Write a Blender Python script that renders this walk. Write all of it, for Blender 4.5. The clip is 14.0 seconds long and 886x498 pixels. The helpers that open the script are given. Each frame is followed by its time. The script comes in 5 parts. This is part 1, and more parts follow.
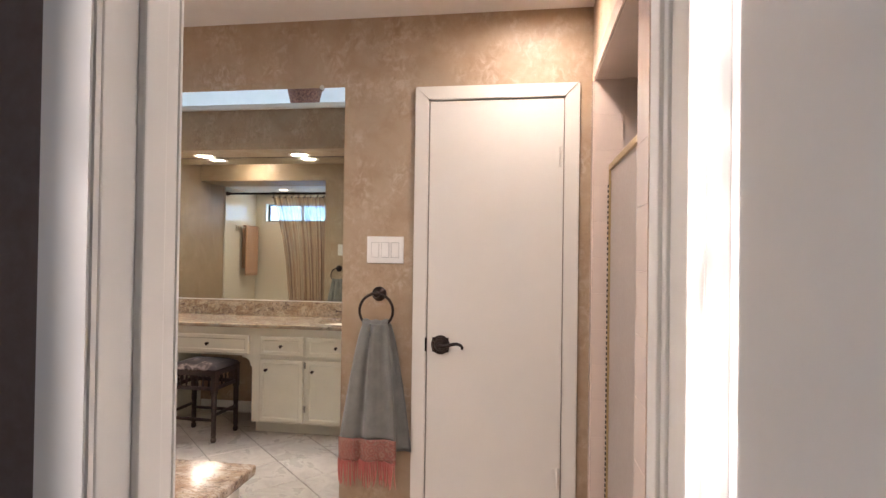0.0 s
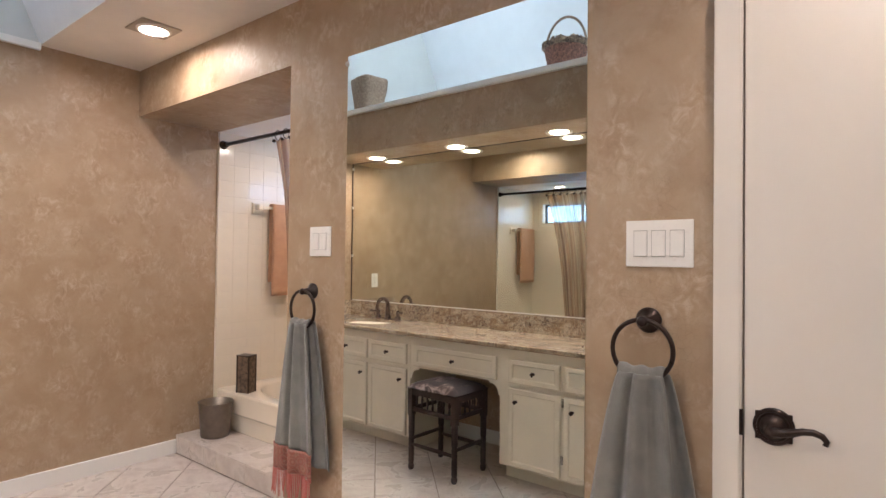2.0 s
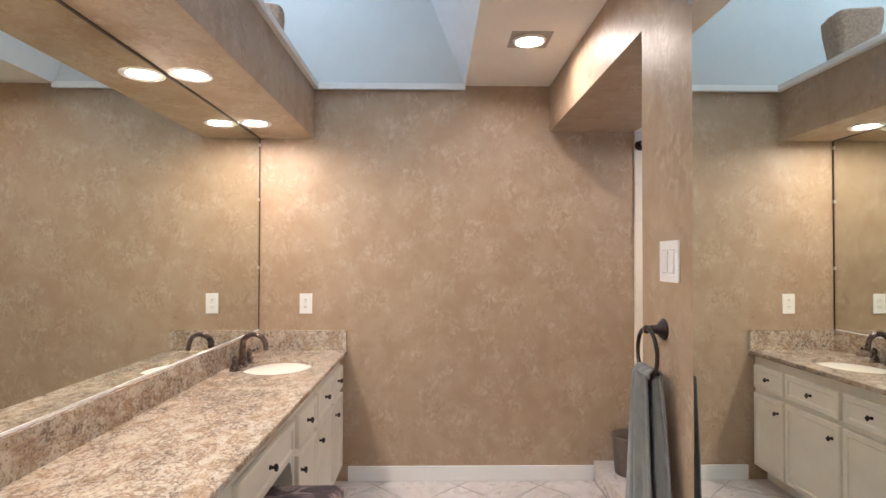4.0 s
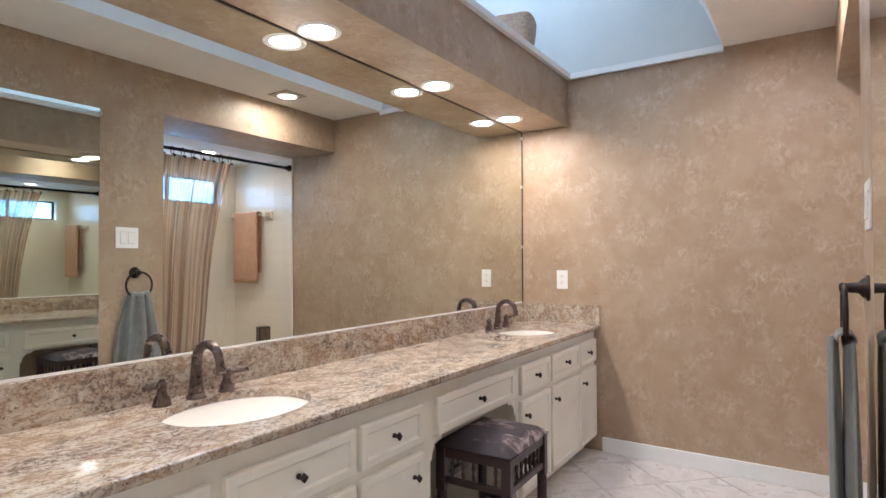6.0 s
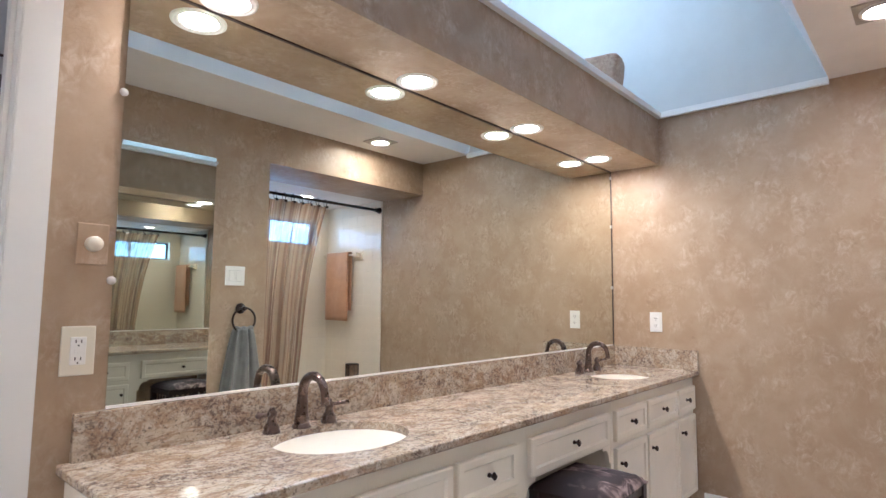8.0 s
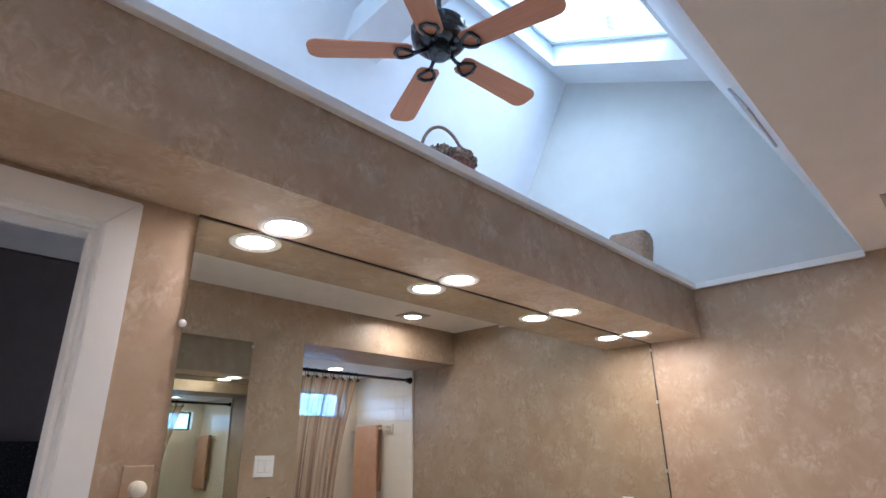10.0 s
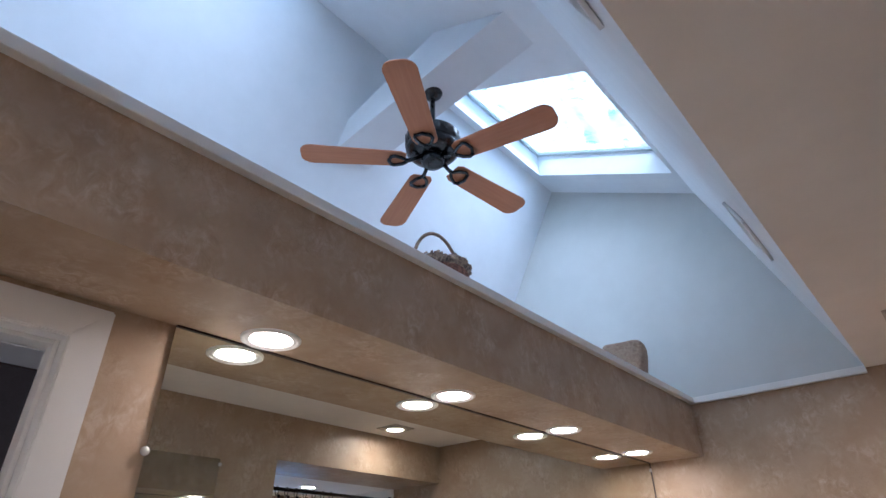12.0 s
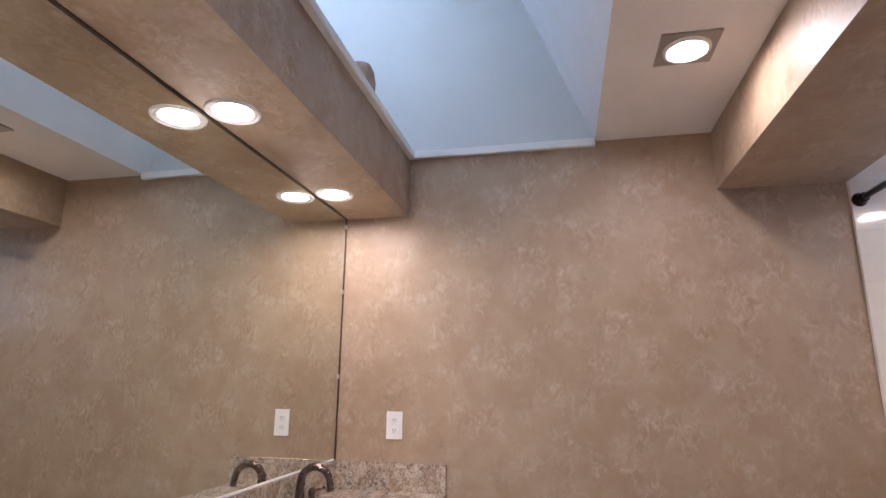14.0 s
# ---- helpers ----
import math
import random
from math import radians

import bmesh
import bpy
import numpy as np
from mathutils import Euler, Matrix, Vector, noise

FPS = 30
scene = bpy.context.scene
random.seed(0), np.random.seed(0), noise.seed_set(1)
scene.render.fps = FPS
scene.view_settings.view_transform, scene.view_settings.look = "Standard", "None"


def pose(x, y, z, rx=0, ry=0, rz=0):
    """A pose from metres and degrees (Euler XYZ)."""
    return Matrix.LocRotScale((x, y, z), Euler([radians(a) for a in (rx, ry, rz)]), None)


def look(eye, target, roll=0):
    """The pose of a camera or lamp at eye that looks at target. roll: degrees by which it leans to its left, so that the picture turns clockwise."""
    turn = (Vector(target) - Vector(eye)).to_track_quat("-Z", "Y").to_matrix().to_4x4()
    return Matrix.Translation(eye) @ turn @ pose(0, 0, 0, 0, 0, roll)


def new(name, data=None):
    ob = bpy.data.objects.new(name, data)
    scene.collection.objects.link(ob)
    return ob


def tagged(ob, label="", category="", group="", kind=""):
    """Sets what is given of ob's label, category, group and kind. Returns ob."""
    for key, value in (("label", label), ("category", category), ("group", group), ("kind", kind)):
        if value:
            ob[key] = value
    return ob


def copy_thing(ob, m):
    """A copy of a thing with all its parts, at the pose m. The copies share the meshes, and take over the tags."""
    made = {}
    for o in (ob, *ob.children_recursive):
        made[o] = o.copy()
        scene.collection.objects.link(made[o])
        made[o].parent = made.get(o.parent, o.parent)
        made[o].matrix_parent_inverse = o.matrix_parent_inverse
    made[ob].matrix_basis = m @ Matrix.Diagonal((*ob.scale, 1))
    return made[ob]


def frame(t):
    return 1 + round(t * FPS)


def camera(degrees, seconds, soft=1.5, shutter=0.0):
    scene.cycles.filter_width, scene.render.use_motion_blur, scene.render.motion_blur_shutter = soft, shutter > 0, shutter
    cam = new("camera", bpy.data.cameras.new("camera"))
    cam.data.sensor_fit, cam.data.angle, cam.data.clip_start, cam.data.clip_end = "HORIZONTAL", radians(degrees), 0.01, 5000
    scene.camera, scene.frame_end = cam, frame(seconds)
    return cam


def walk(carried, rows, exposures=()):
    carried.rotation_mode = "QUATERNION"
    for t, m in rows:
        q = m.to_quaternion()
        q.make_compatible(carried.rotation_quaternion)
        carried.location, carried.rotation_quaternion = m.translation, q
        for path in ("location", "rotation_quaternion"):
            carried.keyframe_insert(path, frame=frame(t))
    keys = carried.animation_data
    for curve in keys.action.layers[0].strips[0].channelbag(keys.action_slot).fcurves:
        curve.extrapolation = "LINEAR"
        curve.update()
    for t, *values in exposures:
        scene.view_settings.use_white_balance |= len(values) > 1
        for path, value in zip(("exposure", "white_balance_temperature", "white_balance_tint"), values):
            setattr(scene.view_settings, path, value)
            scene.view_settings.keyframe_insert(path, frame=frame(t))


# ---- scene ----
cam = camera(76.9, 14.0)
PATH = [
    (0, (0.237, 0.005, 1.275), (-0.056, 1.983, 1.295), 0.8),
    (0.5, (0.303, 0.316, 1.261), (-0.223, 2.246, 1.283), 0.9),
    (1, (0.209, 0.53, 1.227), (-0.511, 2.395, 1.275), 1.0),
    (1.5, (0.128, 0.748, 1.234), (-0.812, 2.513, 1.267), 0.8),
    (2, (0.068, 0.988, 1.248), (-1.175, 2.554, 1.281), 0.7),
    (2.5, (-0.041, 1.173, 1.304), (-1.57, 2.461, 1.325), 0.2),
    (3, (-0.053, 1.323, 1.297), (-1.815, 2.27, 1.327), 0.3),
    (3.5, (-0.039, 1.522, 1.319), (-1.98, 2.002, 1.347), 0.2),
    (4, (-0.118, 1.772, 1.32), (-2.117, 1.803, 1.351), 0.1),
    (6.5, (0.002, 2.359, 1.146), (-1.596, 1.157, 1.193), -0.2),
    (6.8, (0.017, 2.35, 1.132), (-1.552, 1.11, 1.184), -0.2),
    (7, (0.022, 2.347, 1.127), (-1.528, 1.084, 1.177), -0.1),
    (9.5, (0.066, 2.273, 1.328), (-1.321, 0.939, 1.876), -0.5),
    (10, (0.101, 2.26, 1.378), (-1.26, 0.964, 2.063), -0.6),
    (10.5, (0.117, 2.22, 1.42), (-1.226, 0.975, 2.224), -0.8),
    (11, (0.124, 2.224, 1.473), (-1.197, 1.01, 2.358), -0.6),
    (11.5, (0.129, 2.193, 1.489), (-1.169, 1.031, 2.472), -0.8),
    (12, (0.082, 2.163, 1.452), (-1.218, 1.028, 2.461), -0.7),
    (12.5, (-0.03, 2.022, 1.404), (-1.449, 1.037, 2.41), -0.5),
    (13, (-0.251, 1.935, 1.318), (-1.872, 1.18, 2.213), -0.1),
    (13.5, (-0.564, 1.895, 1.25), (-2.33, 1.266, 1.946), 0.3),
    (14, (-0.909, 1.769, 1.248), (-2.813, 1.363, 1.705), 0.5),
]
EXPOSURE = [(0.0, 0.86, 6600, 23), (0.6, 0.62, 6650, 25), (1.0, 0.47, 6750, 28), (1.5, 0.54, 6600, 25), (2.5, 0.92, 6450, 19), (4.2, 0.9, 6100, 17), (7.2, 0.97, 5550, 15), (9.5, 0.68, 5650, 19), (10.5, 0.3, 5600, 19), (11.5, 0.08, 5650, 20), (12.5, 0.06, 5650, 21), (13.5, 0.27, 5650, 23), (14.0, 0.5, 5700, 25)]
walk(cam, [(t, look(eye, target, roll)) for t, eye, target, roll in PATH], EXPOSURE)

# ---- light ----
world = bpy.data.worlds.new("sky_world")
scene.world = world
world.use_nodes = True
wn = world.node_tree.nodes
sky = wn.new("ShaderNodeTexSky")
sky.sky_type = "NISHITA"
sky.sun_disc = False
SUN_DIR = Vector((4.15, 2.02, -0.52)).normalized()
sky.sun_elevation = math.asin(-SUN_DIR.z)
sky.sun_rotation = math.atan2(-SUN_DIR.x, -SUN_DIR.y)
world.node_tree.links.new(sky.outputs[0], wn["Background"].inputs[0])
wn["Background"].inputs[1].default_value = 0.15

sun_data = bpy.data.lights.new("sun", "SUN")
sun_data.energy, sun_data.angle, sun_data.color = 3.6, radians(0.5), (1.0, 0.95, 0.88)
sun_lamp = new("sun", sun_data)
sun_lamp.matrix_world = look((0, 0, 9), Vector((0, 0, 9)) + SUN_DIR)


def sky_panel(name, m, sx, sy, watts, color, spread=180):
    d = bpy.data.lights.new(name, "AREA")
    d.shape, d.size, d.size_y, d.energy, d.color = "RECTANGLE", sx, sy, watts, color
    d.spread = radians(spread)
    ob = new(name, d)
    ob.matrix_world = m
    return ob


# ---- plan, in metres ----
W, E, S, N = -3.446, 0.514, 0.729, 2.462    # room walls: west, east, vanity wall, mirror wall
CEIL = 2.35
SOF_Z, SOF_Y = 2.028, 1.055                 # soffit over the vanity
WELL_N, WELL_S = 1.955, 0.324               # light well: foot of its north slope, head of its south slope
WELL_F = -0.68                              # foot of the south slope
RIDGE_Y, RIDGE_Z, TOP_Z = 1.405, 3.715, 4.257
ALC_E, ALC_Z = -1.957, 2.077                # tub alcove
STEP_Y, STEP_Z = 2.722, 0.112
TUB_Y, BACK_Y, TUB_Z = 2.99, 3.77, 0.362
WALL_B = 0.60                               # bedroom face of the vanity wall
DOOR_W, DOOR_E, DOOR_Z = -0.252, 0.456, 1.931  # doorway to the bedroom
CT_Z, CT_Y, CT_E = 0.772, 1.256, -0.388      # countertop: top, front, end
CAB_Y = 1.215                               # cabinet face
WIN_X, WIN_Z = (-3.29, -2.3), (1.69, 1.935)  # window over the tub


# ---- materials ----
def tree(name, rough=0.5, metal=0.0):
    m = bpy.data.materials.new(name)
    m.use_nodes = True
    nt = m.node_tree
    b = nt.nodes["Principled BSDF"]
    b.inputs["Roughness"].default_value, b.inputs["Metallic"].default_value = rough, metal
    return m, nt, b


def coords(nt, scale=(1, 1, 1), rot=(0, 0, 0)):
    tc = nt.nodes.new("ShaderNodeTexCoord")
    mp = nt.nodes.new("ShaderNodeMapping")
    mp.inputs["Scale"].default_value = scale
    mp.inputs["Rotation"].default_value = rot
    nt.links.new(tc.outputs["Object"], mp.inputs[0])
    return mp.outputs[0]


def noise_node(nt, vec, scale, detail=6.0, rough=0.6, distort=0.0):
    n = nt.nodes.new("ShaderNodeTexNoise")
    n.inputs["Scale"].default_value, n.inputs["Detail"].default_value = scale, detail
    n.inputs["Roughness"].default_value, n.inputs["Distortion"].default_value = rough, distort
    nt.links.new(vec, n.inputs["Vector"])
    return n.outputs[0]


def ramp(nt, fac, stops):
    r = nt.nodes.new("ShaderNodeValToRGB")
    while len(r.color_ramp.elements) < len(stops):
        r.color_ramp.elements.new(0.5)
    for e, (p, c) in zip(r.color_ramp.elements, stops):
        e.position, e.color = p, (*c, 1)
    nt.links.new(fac, r.inputs[0])
    return r.outputs[0]


def mix(nt, fac, a, b, mode="MIX"):
    m = nt.nodes.new("ShaderNodeMix")
    m.data_type, m.blend_type = "RGBA", mode
    for sock, v in ((m.inputs[0], fac), (m.inputs[6], a), (m.inputs[7], b)):
        if isinstance(v, (int, float)):
            sock.default_value = v
        elif isinstance(v, tuple):
            sock.default_value = (*v, 1)
        else:
            nt.links.new(v, sock)
    return m.outputs[2]


def bump(nt, b, height, strength=0.2, dist=0.01):
    n = nt.nodes.new("ShaderNodeBump")
    n.inputs["Strength"].default_value, n.inputs["Distance"].default_value = strength, dist
    nt.links.new(height, n.inputs["Height"])
    nt.links.new(n.outputs[0], b.inputs["Normal"])


def plain(name, color, rough=0.5, metal=0.0, var=0.06, scale=6.0, bumpy=0.05, grain=60.0):
    """A surface of one colour with soft stains and fine grain."""
    m, nt, b = tree(name, rough, metal)
    v = coords(nt)
    lo = tuple(max(0.0, c * (1 - var)) for c in color)
    hi = tuple(min(1.0, c * (1 + var)) for c in color)
    c1 = ramp(nt, noise_node(nt, v, scale), [(0.3, lo), (0.7, hi)])
    nt.links.new(c1, b.inputs["Base Color"])
    g = noise_node(nt, v, grain, 3.0)
    rr = ramp(nt, g, [(0.3, (rough * 0.85,) * 3), (0.7, (min(1, rough * 1.15),) * 3)])
    nt.links.new(rr, b.inputs["Roughness"])
    if bumpy:
        bump(nt, b, g, bumpy, 0.002)
    return m


def make_wallpaper():
    """Soft suede-like paper: even tan ground, pale feathery tufts in clusters, hairline crackle."""
    m, nt, b = tree("mottled_wallpaper", 0.5)
    v = coords(nt)
    big = noise_node(nt, v, 1.3, 3.0, 0.55)
    mid = noise_node(nt, v, 6.5, 6.0, 0.6, 0.3)
    cluster = noise_node(nt, v, 7.0, 3.0, 0.55, 0.2)
    tuft = noise_node(nt, coords(nt, (1.0, 1.0, 0.75), (0.3, 0.5, 0.2)), 30.0, 7.0, 0.68, 1.0)
    fine = noise_node(nt, v, 110.0, 5.0, 0.7)
    c = ramp(nt, big, [(0.3, (0.372, 0.262, 0.166)), (0.7, (0.402, 0.292, 0.192))])
    c = mix(nt, ramp(nt, mid, [(0.38, (0.5,) * 3), (0.5, (0, 0, 0))]), c, (0.33, 0.217, 0.130))
    c = mix(nt, ramp(nt, mid, [(0.5, (0, 0, 0)), (0.7, (0.42,) * 3)]), c, (0.455, 0.345, 0.24))
    where = ramp(nt, cluster, [(0.42, (0, 0, 0)), (0.66, (1, 1, 1))])
    flecks = ramp(nt, tuft, [(0.47, (0, 0, 0)), (0.64, (0.72,) * 3)])
    c = mix(nt, mix(nt, 1.0, where, flecks, "MULTIPLY"), c, (0.55, 0.44, 0.335))
    shade = ramp(nt, tuft, [(0.34, (0.5,) * 3), (0.45, (0, 0, 0))])
    c = mix(nt, mix(nt, 1.0, where, shade, "MULTIPLY"), c, (0.25, 0.16, 0.095))
    cells = nt.nodes.new("ShaderNodeTexVoronoi")
    cells.feature = "DISTANCE_TO_EDGE"
    cells.inputs["Scale"].default_value = 58.0
    nt.links.new(v, cells.inputs["Vector"])
    crackle = ramp(nt, cells.outputs["Distance"], [(0.0, (0.5,) * 3), (0.035, (0, 0, 0))])
    spots = ramp(nt, noise_node(nt, v, 4.3, 3.0, 0.5), [(0.57, (0, 0, 0)), (0.66, (0.8,) * 3)])
    c = mix(nt, mix(nt, 1.0, crackle, spots, "MULTIPLY"), c, (0.20, 0.125, 0.075))
    c = mix(nt, ramp(nt, fine, [(0.5, (0, 0, 0)), (0.75, (0.14,) * 3)]), c, (0.27, 0.18, 0.11))
    nt.links.new(c, b.inputs["Base Color"])
    nt.links.new(ramp(nt, mid, [(0.35, (0.52,) * 3), (0.75, (0.40,) * 3)]), b.inputs["Roughness"])
    bump(nt, b, mix(nt, 0.5, fine, tuft), 0.14, 0.003)
    return m


def make_granite():
    """Cream ground with grey-brown clouds, long drifting veins and clustered dark flecks."""
    m, nt, b = tree("granite", 0.1)
    vs = coords(nt, (0.85, 1.45, 1.3), (0.15, 0.1, 0.35))
    vf = coords(nt, (0.95, 1.2, 1.15), (0.2, 0.1, 0.55))
    cloud = noise_node(nt, vs, 4.2, 6.0, 0.62, 0.8)
    blot = noise_node(nt, vf, 12.0, 7.0, 0.66, 0.5)
    vein = noise_node(nt, vs, 6.5, 8.0, 0.66, 1.6)
    fleck = noise_node(nt, vf, 62.0, 7.0, 0.72, 0.6)
    speck = noise_node(nt, vf, 120.0, 4.0, 0.68, 0.4)
    c = ramp(nt, blot, [(0.33, (0.31, 0.215, 0.135)), (0.43, (0.46, 0.355, 0.245)), (0.54, (0.60, 0.515, 0.405)), (0.68, (0.50, 0.405, 0.295))])
    c = mix(nt, ramp(nt, cloud, [(0.40, (0, 0, 0)), (0.62, (0.55,) * 3)]), c, (0.38, 0.325, 0.275))
    thread = ramp(nt, vein, [(0.455, (0, 0, 0)), (0.485, (0.75,) * 3), (0.5, (0.75,) * 3), (0.53, (0, 0, 0))])
    c = mix(nt, thread, c, (0.30, 0.19, 0.12))
    where = ramp(nt, cloud, [(0.42, (0.1,) * 3), (0.58, (1, 1, 1))])
    dark = ramp(nt, fleck, [(0.50, (0, 0, 0)), (0.59, (0.9,) * 3)])
    c = mix(nt, mix(nt, 1.0, dark, where, "MULTIPLY"), c, (0.13, 0.09, 0.075))
    c = mix(nt, ramp(nt, fleck, [(0.34, (0.55,) * 3), (0.44, (0, 0, 0))]), c, (0.66, 0.60, 0.52))
    c = mix(nt, ramp(nt, speck, [(0.57, (0, 0, 0)), (0.62, (0.75,) * 3)]), c, (0.085, 0.06, 0.05))
    nt.links.new(c, b.inputs["Base Color"])
    return m


def make_floor_tile():
    m, nt, b = tree("floor_tile", 0.3)
    info = nt.nodes.new("ShaderNodeObjectInfo")
    tc = nt.nodes.new("ShaderNodeTexCoord")
    add = nt.nodes.new("ShaderNodeVectorMath")
    sc = nt.nodes.new("ShaderNodeVectorMath")
    sc.operation = "SCALE"
    sc.inputs[0].default_value = (7.0, 3.0, 5.0)
    nt.links.new(info.outputs["Random"], sc.inputs["Scale"])
    nt.links.new(tc.outputs["Object"], add.inputs[0])
    nt.links.new(sc.outputs[0], add.inputs[1])
    v = add.outputs[0]
    cloud = noise_node(nt, v, 5.0, 7.0, 0.62, 1.4)
    vein = noise_node(nt, v, 16.0, 6.0, 0.7, 2.0)
    c = ramp(nt, cloud, [(0.3, (0.47, 0.40, 0.36)), (0.55, (0.61, 0.545, 0.495)), (0.75, (0.67, 0.615, 0.565))])
    c = mix(nt, ramp(nt, vein, [(0.56, (0, 0, 0)), (0.7, (0.5,) * 3)]), c, (0.42, 0.33, 0.27))
    nt.links.new(c, b.inputs["Base Color"])
    nt.links.new(ramp(nt, cloud, [(0.3, (0.36,) * 3), (0.7, (0.24,) * 3)]), b.inputs["Roughness"])
    bump(nt, b, vein, 0.08, 0.003)
    return m


def emitter(name, color, strength):
    m, nt, b = tree(name)
    b.inputs["Base Color"].default_value = (0.9, 0.9, 0.9, 1)
    b.inputs["Emission Color"].default_value = (*color, 1)
    b.inputs["Emission Strength"].default_value = strength
    return m


M_PAPER = make_wallpaper()
M_GRANITE = make_granite()
M_TILE = make_floor_tile()
M_GROUT = plain("grout", (0.36, 0.31, 0.27), 0.85, grain=200, bumpy=0.2)
M_CEIL = plain("ceiling_paint", (0.81, 0.77, 0.73), 0.8, var=0.03, bumpy=0.08, grain=140)
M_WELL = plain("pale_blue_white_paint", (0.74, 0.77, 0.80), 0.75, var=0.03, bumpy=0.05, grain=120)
# darker, greener base than M_WELL, only for the west end wall
M_WELLW = plain("pale_grey_green_end", (0.585, 0.60, 0.58), 0.75, var=0.03, bumpy=0.05, grain=120)
M_TRIM = plain("white_trim_paint", (0.78, 0.77, 0.74), 0.35, var=0.03, bumpy=0.03)
M_DOOR = plain("cream_door_paint", (0.76, 0.71, 0.64), 0.4, var=0.03, bumpy=0.03, scale=3)
M_CAB = plain("cream_cabinet_paint", (0.79, 0.745, 0.645), 0.35, var=0.04, bumpy=0.04)
M_SEAM = plain("shadowed_seam", (0.30, 0.25, 0.20), 0.8)
M_SATIN = plain("satin_nickel", (0.42, 0.39, 0.35), 0.35, 0.6)
M_GAP = plain("dark_gap", (0.03, 0.02, 0.02), 0.9)
M_BRONZE = plain("oil_rubbed_bronze", (0.045, 0.032, 0.028), 0.32, 0.85, var=0.3, scale=30)
M_FAUCET = plain("brushed_bronze", (0.14, 0.10, 0.085), 0.28, 0.9, var=0.2, scale=40)
M_DARKWOOD = plain("dark_stained_wood", (0.035, 0.018, 0.016), 0.4, var=0.35, scale=25, bumpy=0.1)
M_PORC = plain("white_porcelain", (0.80, 0.81, 0.82), 0.08, var=0.01, bumpy=0.0)
M_TUB = plain("cream_enamel", (0.80, 0.72, 0.60), 0.12, var=0.02, bumpy=0.0)
M_WTILE = plain("cream_wall_tile", (0.80, 0.725, 0.61), 0.1, var=0.04, bumpy=0.02)
M_PTILE = plain("pinkish_tile", (0.76, 0.62, 0.53), 0.14, var=0.04, bumpy=0.02)
M_WGROUT = plain("pale_grout", (0.80, 0.735, 0.63), 0.6)
M_PLATE = plain("white_plastic", (0.82, 0.80, 0.76), 0.3, var=0.01, bumpy=0.0)
M_IVORY = plain("ivory_plastic", (0.74, 0.68, 0.55), 0.35, var=0.02, bumpy=0.0)
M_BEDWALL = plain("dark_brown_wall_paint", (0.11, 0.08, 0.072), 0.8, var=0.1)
M_CARPET = plain("bedroom_carpet", (0.30, 0.25, 0.20), 0.95, var=0.15, grain=300, bumpy=0.6)
M_MIRROR, _nt, _b = tree("mirror_silver", 0.0, 1.0)
_b.inputs["Base Color"].default_value = (0.80, 0.83, 0.78, 1)
M_LAMP = emitter("lamp_lens", (1.0, 0.89, 0.755), 150.0)
M_LAMP2 = emitter("ceiling_lamp_lens", (1.0, 0.90, 0.77), 150.0)
M_LAMP_ALC = emitter("alcove_lamp_lens", (1.0, 0.87, 0.70), 105.0)


def fabric(name, color, dark, scale=400.0, rough=0.95):
    m, nt, b = tree(name, rough)
    v = coords(nt)
    c = ramp(nt, noise_node(nt, v, 14.0, 6.0), [(0.3, dark), (0.7, color)])
    nt.links.new(c, b.inputs["Base Color"])
    b.inputs["Sheen Weight"].default_value = 0.3
    bump(nt, b, noise_node(nt, v, scale, 3.0), 0.6, 0.003)
    return m


def make_pane():
    """Cloudy acrylic: mostly clear, with milky swirls."""
    m = bpy.data.materials.new("cloudy_skylight_pane")
    m.use_nodes = True
    nt = m.node_tree
    for n in list(nt.nodes):
        nt.nodes.remove(n)
    out = nt.nodes.new("ShaderNodeOutputMaterial")
    tr = nt.nodes.new("ShaderNodeBsdfTransparent")
    tr.inputs[0].default_value = (0.86, 0.97, 1.0, 1)
    tl = nt.nodes.new("ShaderNodeBsdfTranslucent")
    tl.inputs[0].default_value = (0.85, 0.93, 0.95, 1)
    mx = nt.nodes.new("ShaderNodeMixShader")
    v = coords(nt)
    f = ramp(nt, noise_node(nt, v, 5.0, 6.0, 0.6, 1.5), [(0.35, (0.1,) * 3), (0.65, (0.75,) * 3)])
    nt.links.new(f, mx.inputs[0])
    nt.links.new(tr.outputs[0], mx.inputs[1])
    nt.links.new(tl.outputs[0], mx.inputs[2])
    nt.links.new(mx.outputs[0], out.inputs[0])
    return m


def make_clear(name, tint):
    m = bpy.data.materials.new(name)
    m.use_nodes = True
    nt = m.node_tree
    for n in list(nt.nodes):
        nt.nodes.remove(n)
    out = nt.nodes.new("ShaderNodeOutputMaterial")
    tr = nt.nodes.new("ShaderNodeBsdfTransparent")
    tr.inputs[0].default_value = (*tint, 1)
    gl = nt.nodes.new("ShaderNodeBsdfGlossy")
    gl.inputs["Roughness"].default_value = 0.02
    mx = nt.nodes.new("ShaderNodeMixShader")
    mx.inputs[0].default_value = 0.06
    nt.links.new(tr.outputs[0], mx.inputs[1])
    nt.links.new(gl.outputs[0], mx.inputs[2])
    nt.links.new(mx.outputs[0], out.inputs[0])
    return m


